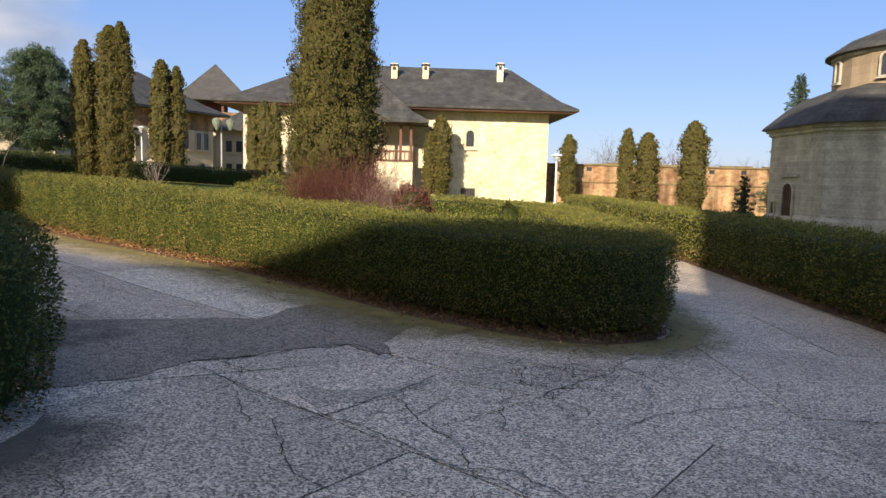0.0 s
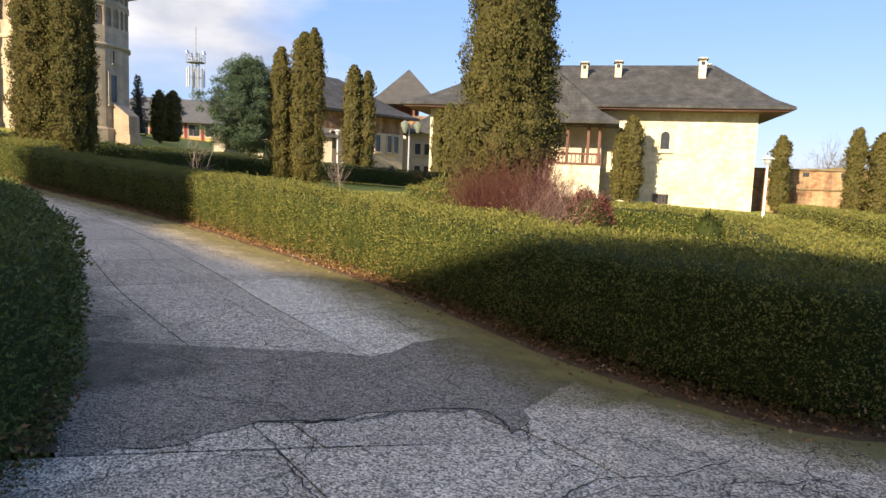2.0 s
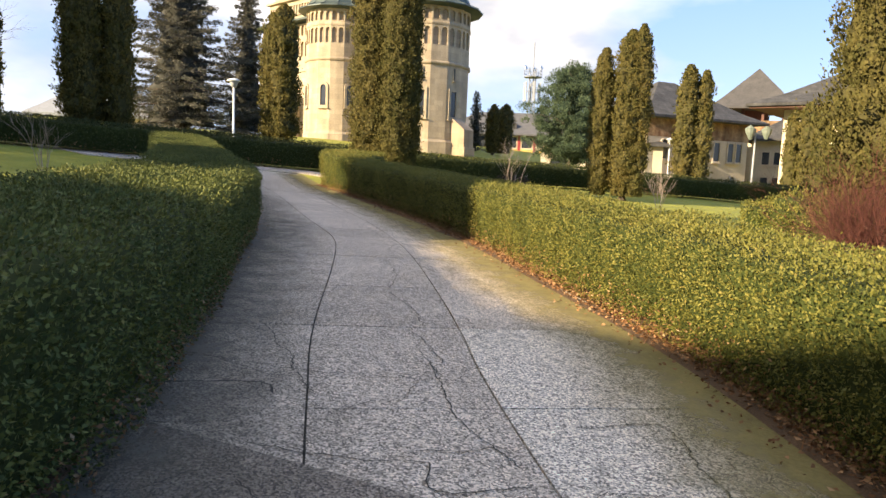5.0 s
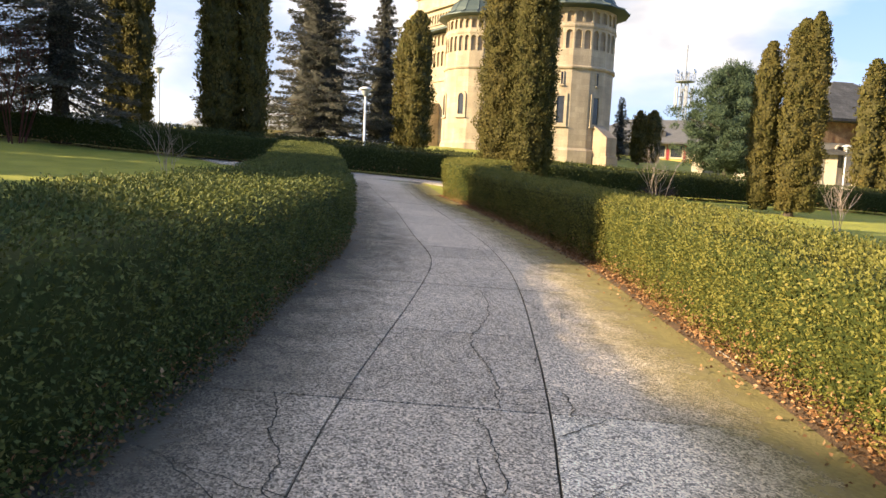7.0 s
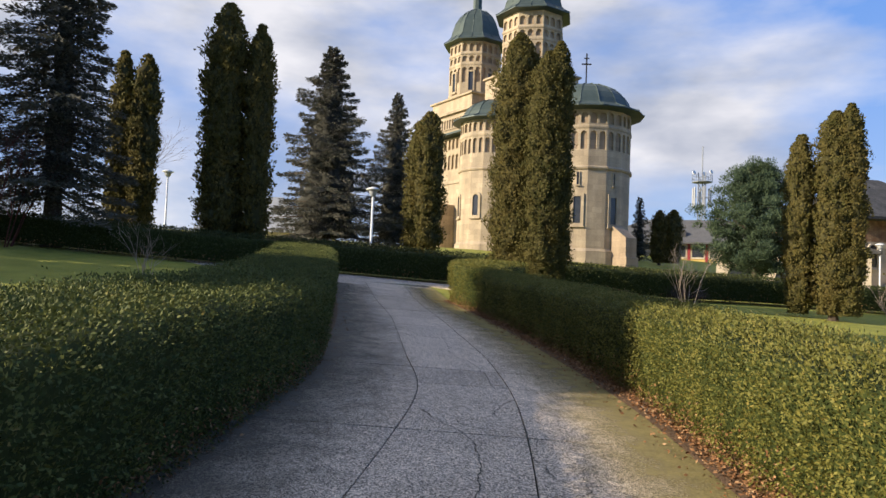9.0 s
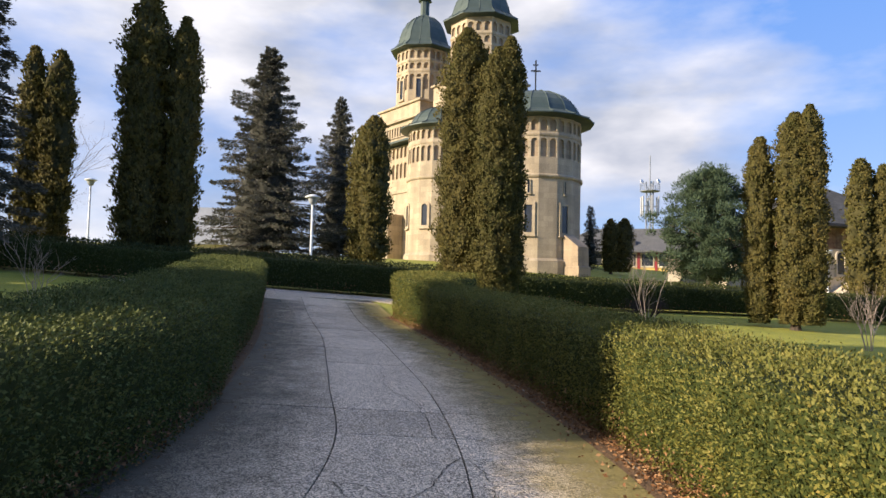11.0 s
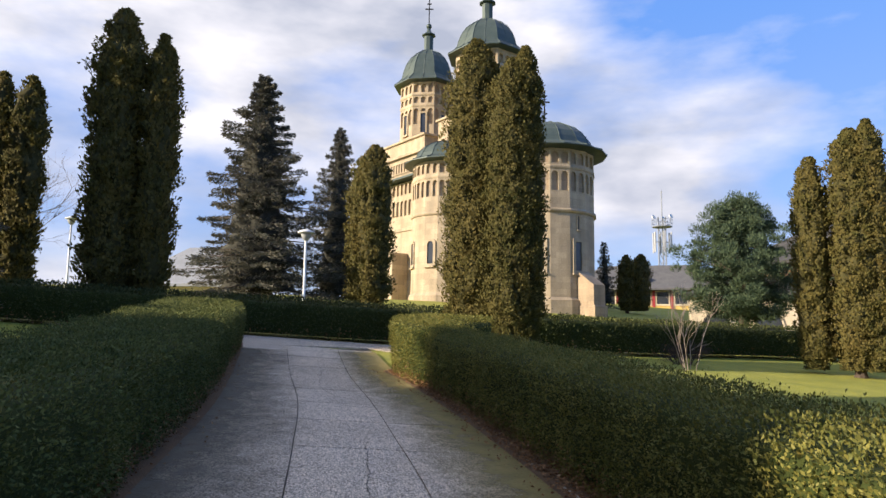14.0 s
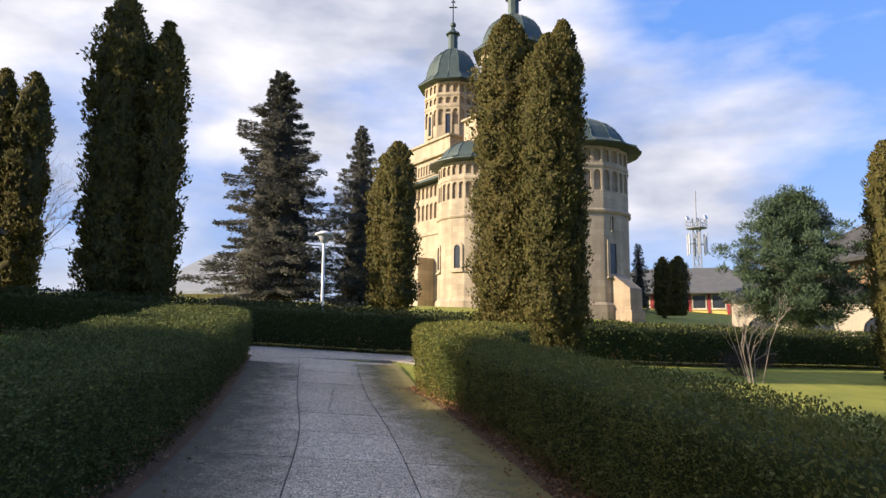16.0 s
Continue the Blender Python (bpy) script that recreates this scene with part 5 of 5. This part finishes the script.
def gate_tower():
    t = empty("gate_tower", pose(-25.6, 76.5, 0.3, 0, 0, 14), "gate tower with a shingled pyramid roof over an open timber gallery", "tower")
    part("wall", bx(-2.8, 2.8, -2.8, 2.8, -1, 6.3), M_PLAST, t)
    part("gallery_parapet", bx(-2.9, 2.9, -2.9, 2.9, 6.3, 7.4), M_BRICKW, t, "brick gallery parapet")
    for x in (-2.7, -0.9, 0.9, 2.7):
        for y in (-2.7, 2.7):
            part("gallery_post", bx(x - 0.12, x + 0.12, y - 0.12, y + 0.12, 7.4, 8.7), M_WOOD, t)
    part("gallery_core", bx(-1.2, 1.2, -1.2, 1.2, 6.5, 8.8), M_WOOD, t)
    part("roof", hip_roof(bmesh.new(), -2.9, 2.9, -2.9, 2.9, 8.7, 12.8, 2.88, 1.1, 0.04), M_SHINGLE, t, "grey-brown shingled pyramid roof")
    W = t.matrix_world
    for x in (-1.6, -0.6, 1.0, 2.0):
        for z in (1.6, 4.0):
            wall_window(t, W @ Matrix.Translation((x, -2.8, z)), 0.55, 0.9, arch=False, frame=0.08, material=M_PLAST)
    a = empty("house", pose(-20.0, 70.5, 0.3, 0, 0, 8), "plain plastered house beside the gate tower", "house")
    part("wall", bx(-3.5, 5.5, 0, 6, -1, 5.3), M_PLAST, a)
    part("roof", hip_roof(bmesh.new(), -3.5, 5.5, 0, 6, 5.4, 8.0, 3, 0.9, 0.05), M_ROOF, a)
    for x in (-2.2, -1.2, 0.4, 1.4):
        for z in (0.8, 3.1):
            wall_window(a, a.matrix_world @ Matrix.Translation((x, 0, z)), 0.6, 1.1, arch=False, frame=0.08, material=M_PLAST)
    return t


def chapel():
    c = empty("chapel", pose(22.8, 33.0, 0, 0, 0, 22.5), "grey stone polygonal chapel with a drum and dark dome", "chapel")
    part("wall", lathe([(6.6, -1.4), (6.6, 0.0), (6.5, 0.15), (6.5, 4.15)], 8), M_CHAPEL, c)
    part("cornice", lathe([(6.4, 3.9), (6.65, 4.0), (6.65, 4.12), (6.8, 4.16), (6.8, 4.3), (6.4, 4.3)], 8), M_CHAPEL, c)
    part("roof", lathe([(7.0, 4.28), (7.0, 4.36), (6.6, 4.72), (6.0, 5.25), (5.2, 5.8), (3.9, 6.3)], 8), M_ROOF, c, "dark ribbed metal roof")
    part("drum", lathe([(4.05, 6.0), (4.0, 6.3), (4.0, 7.75)], 24), M_STONE_DARK, c, "plastered round drum")
    part("drum_cornice", lathe([(3.95, 7.6), (4.11, 7.66), (4.11, 7.8), (3.95, 7.85)], 24), M_CHAPEL, c)
    part("dome", lathe([(4.0, 7.75), (4.4, 7.8), (4.35, 7.9), (3.5, 8.5), (2.3, 9.0), (1.1, 9.3), (1.05, 9.5), (0.01, 9.9)], 24), M_ROOF, c, "low dark metal dome")
    W = c.matrix_world
    for a in (150, 190, 230):
        wall_window(c, W @ Matrix.Rotation(radians(a + 90), 4, 'Z') @ Matrix.Translation((0, -4.0, 6.55)), 0.42, 0.95, arch=True, frame=0.08, material=M_CHAPEL)
    ap = 6.5 * math.cos(math.pi / 8)
    m = W @ Matrix.Rotation(radians(180 - 22.5 + 90), 4, 'Z')
    wall_window(c, m @ Matrix.Translation((-0.3, -ap - 0.02, -0.7)), 0.95, 2.35, arch=True, frame=0.12, material=M_CHAPEL, name="iron_door", bars=5)
    part("door_hood", bx(-0.9, 0.9, -0.14, 0.02, 0, 0.1), M_CHAPEL, c).matrix_world = m @ Matrix.Translation((-0.3, -ap, 1.95))
    wall_window(c, m @ Matrix.Translation((-1.75, -ap, -0.6)), 0.45, 1.3, arch=False, frame=0.06, material=M_CHAPEL)
    return c


def brick_wall():
    w = empty("wall_north", pose(8.0, 57.5, 0, 0, 0, -12), "old brick precinct wall with a ledge and small embrasures", "wall", kind="structure")
    part("lower_wall", bx(0, 45, 0, 0.9, -3.5, 1.35), M_BRICKW, w)
    part("ledge", bx(0, 45, -0.12, 0.9, 1.35, 1.44), M_COPE, w)
    part("upper_wall", bx(0, 45, 0.1, 0.75, 1.44, 2.75), M_BRICKW, w)
    rng = np.random.default_rng(31)
    x = 0.0
    while x < 44:
        d = rng.uniform(0.5, 1.4)
        part("coping_stone", bx(x, x + d - 0.03, -0.05, 0.9, 2.75, 2.86 + rng.random() * 0.16), M_COPE, w, "mossy uneven coping")
        x += d
    for i in range(16):
        x = 1.6 + i * 2.4
        # dark block on the face stands in for the shaded hollow
        part("embrasure", bx(x - 0.2, x + 0.2, 0.085, 0.3, 2.3, 2.62), M_GLASS, w)
    return w


def low_house():
    p = Vector((-56.0, 76.0, 0))
    h = empty("house", pose(p.x, p.y, zg(p.x, p.y) - 1.1, 0, 0, 35), "single-storey house with grey tiled roof and red window posts", "house")
    part("wall", bx(-9, 9, 0, 8, -1.5, 3.1), M_WHITE, h)
    part("dado", bx(-9.03, 9.03, -0.03, 8.03, -1.5, 1.2), M_OCHRE, h, "ochre painted dado")
    part("roof", hip_roof(bmesh.new(), -9, 9, 0, 8, 3.1, 6.2, 4, 1.2, 0.04), M_TILE, h, "grey tile roof")
    part("dormer", bx(-2.2, 0.6, 0.2, 3, 3.6, 4.5), M_ROOF, h)
    for i in range(9):
        x = -8 + i * 2
        wall_window(h, h.matrix_world @ Matrix.Translation((x, 0, 1.35)), 1.3, 1.4, arch=False, frame=0.1, material=M_WHITE)
        part("red_post", bx(x + 0.85, x + 1.15, -0.12, 0, -1, 3.0), M_RED, h)
    return h


def low_arches():
    x, y = -30.0, 52.0
    h = empty("outbuilding", pose(x, y, zg(x, y) - 0.7, 0, 0, 35), "long low plastered outbuilding with arched openings", "building")
    part("wall", bx(-3.5, 6, 0, 5, -1, 2.9), M_PLAST, h)
    part("roof", hip_roof(bmesh.new(), -3.5, 6, 0, 5, 3.0, 4.3, 2.4, 0.5, 0.03), M_ROOF, h)
    for i in range(3):
        # dark panes stand in for the shade inside the open arches
        wall_window(h, h.matrix_world @ Matrix.Translation((-2.0 + i * 3.1, 0, -0.2)), 1.7, 2.0, arch=True, frame=0.1, material=M_PLAST, name="archway")
    return h


def mast():
    x, y = -62.5, 88.8
    m = empty("radio_mast", pose(x, y, zg(x, y)), "lattice radio mast with white panel aerials and a railed platform", "mast")
    H, r = 12.0, 0.55
    for i in range(3):
        a = i * 2.094
        part("leg", bx(-0.06, 0.06, -0.06, 0.06, 0, H), M_MAST, m).location = (r * math.cos(a), r * math.sin(a), 0)
    for k in range(10):
        z = 1 + k * 1.05
        for i in range(3):
            a, b = i * 2.094, (i + 1) * 2.094
            p, q = Vector((r * math.cos(a), r * math.sin(a), z)), Vector((r * math.cos(b), r * math.sin(b), z + 1.05))
            br = part("brace", bx(-0.03, 0.03, -0.03, 0.03, 0, (q - p).length), M_MAST, m)
            br.matrix_local = Matrix.Translation(p) @ (q - p).to_track_quat('Z', 'Y').to_matrix().to_4x4()
    part("platform", lathe([(0.2, 10.6), (1.35, 10.6), (1.35, 10.7), (0.2, 10.7)], 10), M_MAST, m)
    for z in (11.1, 11.6):
        part("rail", lathe([(1.3, z), (1.33, z), (1.33, z + 0.035), (1.3, z + 0.035)], 12), M_MAST, m)
    for i in range(8):
        a = i * 0.785
        part("rail_post", bx(-0.03, 0.03, -0.03, 0.03, 10.7, 11.65), M_MAST, m).location = (1.33 * math.cos(a), 1.33 * math.sin(a), 0)
    for i in range(6):
        a = i * 1.047 + 0.3
        o = part("panel_aerial", bx(-0.12, 0.12, -0.08, 0.08, 7.1, 9.9, bevel=0.03), M_GLOBE, m)
        o.matrix_local = Matrix.Translation((1.25 * math.cos(a), 1.25 * math.sin(a), 0)) @ Matrix.Rotation(a + 1.57, 4, 'Z')
        br = part("bracket", bx(0.3, 1.25, -0.03, 0.03, 8.5, 8.58), M_MAST, m)
        br.matrix_local = Matrix.Rotation(a, 4, 'Z')
    part("rod", bx(-0.05, 0.05, -0.05, 0.05, 11.5, 15.7), M_MAST, m)
    for i in range(3):
        d = part("dish", lathe([(0.05, 0), (0.3, 0.05), (0.34, 0.2), (0.0, 0.22)], 12), M_LAMP, m)
        d.matrix_local = Matrix.Translation((1.3 * math.cos(i * 2.1), 1.3 * math.sin(i * 2.1), 11.9)) @ Matrix.Rotation(1.2, 4, 'Y')
    return m


def park_lamp(x, y, h, label, group="park lamps"):
    m = empty("park_lamp", pose(x, y, zg(x, y)), label, "lamp post", group)
    part("pole", lathe([(0.07, 0), (0.07, 0.5), (0.05, 0.55), (0.045, h - 0.4), (0.04, h - 0.38)], 10), M_LAMP, m, smooth=True)
    part("globe", lathe([(0.06, h - 0.42), (0.12, h - 0.38), (0.2, h - 0.16), (0.19, h - 0.14)], 14), M_GLOBE, m, "frosted lamp cone", smooth=True)
    part("cap", lathe([(0.19, h - 0.15), (0.31, h - 0.14), (0.30, h - 0.10), (0.12, h - 0.02), (0.01, h)], 14), M_LAMP, m, "flat round cap", smooth=True)
    return m


def lantern_post(x, y):
    m = empty("lantern_post", pose(x, y, zg(x, y)), "tall post with a cluster of grey-green lanterns", "lamp post")
    part("pole", lathe([(0.12, 0), (0.1, 0.6), (0.07, 0.7), (0.06, 4.2)], 10), M_STEEL, m)
    for i in range(3):
        a = i * 2.094 + 0.3
        c, s = math.cos(a) * 0.65, math.sin(a) * 0.65
        arm = part("arm", bx(0, 0.65, -0.03, 0.03, 4.05, 4.12), M_STEEL, m)
        arm.matrix_local = Matrix.Rotation(a, 4, 'Z')
        ln = part("lantern", lathe([(0.1, 3.75), (0.3, 4.15), (0.34, 4.35), (0.36, 4.4), (0.1, 4.6), (0.01, 4.65)], 10), M_GREENM, m)
        ln.location = (c, s, 0)
    return m


church()
white_house()
plaster_house()
gate_tower()
chapel()
brick_wall()
low_house()
low_arches()
mast()
park_lamp(-29.0, 20.47, 3.35, "white park lamp post with a flat cap")
park_lamp(5.9, 36.4, 3.1, "white park lamp post with a flat cap")
park_lamp(-43.3, 14.9, 3.5, "white park lamp post far off")
park_lamp(-24.6, 55.5, 3.4, "white park lamp post beside the house")
lantern_post(-17.0, 52.0)

# ---- trees and shrubs ----
G2 = "columnar thujas"
place(thuja([(0, 0, 8.9, 0.76), (0.3, 0.4, 8.2, 0.45)], 60000, 0.075, "columnar thuja, green with bronze tips, before the church", 3), -20.85, 21.65)
place(thuja([(0, 0, 8.1, 0.7), (0.3, 0.22, 8.4, 0.45)], 60000, 0.075, "columnar thuja with two tips and a bright green flank", 33, material=M_THUJA2), -19.57, 21.85)
place(thuja([(0, 0, 7.1, 0.62), (0.42, 0.12, 7.3, 0.5), (-1.0, -0.3, 6.4, 0.48)], 45000, 0.085, "bronze-green columnar thuja of three spires on the lawn", 4), -14.9, 30.6)
place(thuja([(0, 0, 7.2, 0.62), (0.8, 0.35, 6.9, 0.46)], 11000, 0.14, "twin columnar thuja with bronzed foliage", 5), -17.2, 41.6)
place(thuja([(0, 0, 9.6, 1.0), (0.15, 0.6, 8.6, 0.82)], 130000, 0.06, "broad old thuja with dense green and ochre foliage", 6, material=M_THUJA2, taper=0.8), -2.6, 15.8)
place(thuja([(0, 0, 9.6, 0.78)], 20000, 0.12, "dark backlit columnar thuja behind the hedge", 8), -28.5, 13.95)
place(thuja([(0, 0, 8.9, 0.56)], 13000, 0.12, "slim dark columnar thuja behind the hedge", 28), -27.9, 15.0)
place(thuja([(0, 0, 8.1, 0.58), (-0.5, -0.8, 8.2, 0.5)], 14000, 0.13, "dark backlit twin columnar thuja", 9), -34.1, 12.1)
place(thuja([(0, 0, 7.6, 0.80), (-0.7, -0.2, 7.2, 0.6)], 16000, 0.13, "columnar thuja beside the church, in shade", 10), -31.9, 25.0)
place(thuja([(0, 0, 5.9, 0.75), (-0.75, 0.0, 4.9, 0.5)], 8000, 0.15, "small thuja against the white house wall", 40), -0.35, 50.0)
place(thuja([(0, 0, 5.9, 0.62), (-0.8, 0, 5.5, 0.45), (0.7, 0, 5.8, 0.52)], 8000, 0.15, "thuja clump before the white house", 41), -12.6, 47.8)
place(thuja([(0, 0, 5.5, 0.5)], 5000, 0.15, "small columnar thuja before the brick wall", 42), 12.2, 46.2)
place(thuja([(0, 0, 5.3, 0.72)], 6000, 0.15, "small columnar thuja before the brick wall", 43), 13.6, 46.3)
place(thuja([(0, 0, 6.3, 0.85)], 7000, 0.15, "columnar thuja before the brick wall", 44), 16.8, 46.5)
place(thuja([(0, 0, 5.3, 0.62)], 5000, 0.15, "thuja at the corner of the white house", 45), 9.4, 52.6)
place(thuja([(0, 0, 4.75, 0.75), (0.7, 0.9, 4.8, 0.72)], 8000, 0.15, "dark flat-topped thuja pair by the far house", 46), -42.0, 55.0)
# trees added out of sight to shade the path and hedges, sized to fit the shadows
for i, (x, y, h) in enumerate(((-15.8, -5.2, 11.2), (-17.2, -4.7, 11.6), (-18.6, -4.2, 11.4), (-20.1, -3.7, 11.8), (-21.7, -3.3, 11.4), (-25.0, -1.4, 6.2), (-27.4, -1.2, 6.2), (-30.2, -0.4, 8.2), (-32.6, 0.4, 11.5))):
    place(thuja([(0, 0, h, 1.35)], 6000, 0.22, "unseen columnar thuja added beyond the lawn to cast shade", 60 + i), x, y)

place(conifer(10.9, 4.4, 84000, 0.15, "tall grey-green spruce with brownish twigs", 11, M_SPRUCE, bare=0.03), -36.7, 21.66)
place(conifer(9.3, 2.6, 40000, 0.14, "slender pale green spruce behind the lamp", 12, M_SPRUCE, bare=0.03), -37.7, 26.3)
place(conifer(13.5, 3.5, 62000, 0.17, "tall dark spruce with a bare lower trunk", 13, M_SPRUCE, bare=0.12, droop=-0.28, core=0.16), -30.4, 8.7)
place(conifer(10.7, 2.7, 12000, 0.22, "far blue-green spruce behind the chapel", 51, M_PINE, bare=0.1), 26.2, 51.5)
place(conifer(2.6, 0.8, 4000, 0.12, "small blue spruce beside the chapel", 52, M_PINE, bare=0.02), 16.3, 37.2)
place(conifer(6.0, 1.3, 8000, 0.15, "dark spruce behind the church apse", 53, M_SPRUCE, bare=0.05), -46.4, 57.5)
place(pine(6.9, 3.2, 96000, 0.13, "broad conical pine with blue-green needles", 14), -23.8, 40.2)
place(bare_shrub("sapling", 2.3, 0.32, 7, "leafless whitish sapling in the lawn", "sapling", 15, M_TWIG), -17.3, 26.2)
place(bare_shrub("sapling", 1.6, 0.32, 6, "leafless whitish sapling behind the hedge", "sapling", 16, M_TWIG), -20.6, 10.2)
place(bare_shrub("sapling", 1.5, 0.32, 6, "leafless whitish sapling near the thujas", "sapling", 17, M_TWIG), -11.2, 26.5)
place(bare_shrub("barberry_bush", 2.05, 0.7, 150, "large leafless barberry bush of dense reddish-brown twigs", "bush", 18, M_BARB, 0.010, 4), -2.2, 14.3, s=0.86)
place(bare_shrub("barberry_bush", 1.75, 0.6, 60, "leafless bush of pale pinkish-brown twigs beside the barberry", "bush", 19, M_TWIG2, 0.009, 4), -1.35, 14.2, s=0.86)
for i, (x, y, h, m) in enumerate(((14.5, 63.0, 5.2, 0), (17.5, 64.0, 4.8, 0), (22.0, 63.0, 5.4, 1), (29.0, 62.0, 4.6, 0), (33.0, 61.0, 4.2, 1), (-46.0, 12.5, 6.0, 0))):
    place(bare_shrub("bare_tree", h, 0.45, 9, "leafless tree with a fine twig crown", "tree", 70 + i, M_BARB if m else M_TWIG3, 0.05, 5), x, y)


def round_shrub(x, y, r, h, label, seed, material, leaf=0.05, n=5000):
    rng = np.random.default_rng(seed)
    root = empty("clipped_shrub", pose(x, y, zg(x, y)), label, "shrub")
    g = unit(rng.normal(size=(n, 3)))
    g[:, 2] = np.abs(g[:, 2]) * 1.0
    P = g * np.array([r, r, h]) * (0.92 + 0.1 * vnoise(g, 5.0, seed) + 0.05 * rng.normal(size=n))[:, None]
    P[:, 2] = np.maximum(P[:, 2], 0.02)
    W, Q = leaf_cards(P, unit(g + rng.normal(size=g.shape) * 0.5), leaf * rng.uniform(0.6, 1.3, n), 0.5)
    # dark core colour stands in for the shade inside the shrub
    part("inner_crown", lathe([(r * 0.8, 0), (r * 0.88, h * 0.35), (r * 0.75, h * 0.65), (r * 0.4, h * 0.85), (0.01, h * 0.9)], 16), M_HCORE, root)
    mesh_np("foliage", W, Q, material, root)
    return root


round_shrub(-0.7, 14.15, 0.56, 1.3, "round clipped dark shrub beside the barberry", 80, M_BARB, 0.045, 11000)
round_shrub(-5.0, 19.8, 0.9, 1.25, "rounded dark green clipped shrub", 81, M_BOX, 0.06, 5000)
round_shrub(1.5, 15.8, 0.31, 1.0, "small dark clipped shrub by the hedge", 82, M_HCORE, 0.05, 2500)
place(bare_shrub("low_bush", 0.85, 1.1, 70, "low dark leafless bush on the lawn", "bush", 83, M_DARKTWIG, 0.006, 3), -18.3, 27.4)


def shading_house():
    """An unseen house, read from its shadow, and an added tower behind the walker; both shade the open area."""
    h = empty("house", pose(-5.65, -15.5, 0, 0, 0, -18.7), "unseen plain plastered house that shades the open paved area", "house")
    part("wall", bx(-12, 12, -4, 3.5, -1, 6.5), M_PLAST, h)
    part("roof", hip_roof(bmesh.new(), -12, 12, -4, 3.5, 6.6, 9.95, 11.4, 0.6, 0.0), M_ROOF, h)
    # unseen tower added only to shade the branch path hedge and the chapel
    t = empty("tower", pose(2.5, -10.2, 0, 0, 0, -18.7), "unseen plain block added behind the open paved area to cast shade", "tower")
    part("wall", bx(-5.1, 4.5, -3, 3, -1, 19.0), M_PLAST, t)
    part("roof", hip_roof(bmesh.new(), -5.1, 4.5, -3, 3, 19.0, 22.0, 4.4, 0.4, 0.0), M_ROOF, t)


place(bare_shrub("bare_tree", 4.0, 0.5, 8, "low tree with reddish-brown twigs beside the spruce", "tree", 90, M_BARB, 0.03, 5), -29.6, 7.2)


def pale_house():
    x, y = -53.3, 23.0
    h = empty("house", pose(x, y, 2.3, 0, 0, 48), "far house with a pale grey hipped roof", "house")
    part("wall", bx(-4, 4, 0, 6, -3, 2.2), M_WHITE, h)
    part("roof", hip_roof(bmesh.new(), -4, 4, 0, 6, 2.2, 5.0, 3.0, 0.5, 0.02), M_PALEROOF, h, "pale grey metal roof")
    for wx in (-2.4, 0.0, 2.4):
        wall_window(h, h.matrix_world @ Matrix.Translation((wx, 0, 0.4)), 0.8, 1.1, arch=False, frame=0.08, material=M_WHITE)
    return h


pale_house()
shading_house()
soil_beds()
pavement()
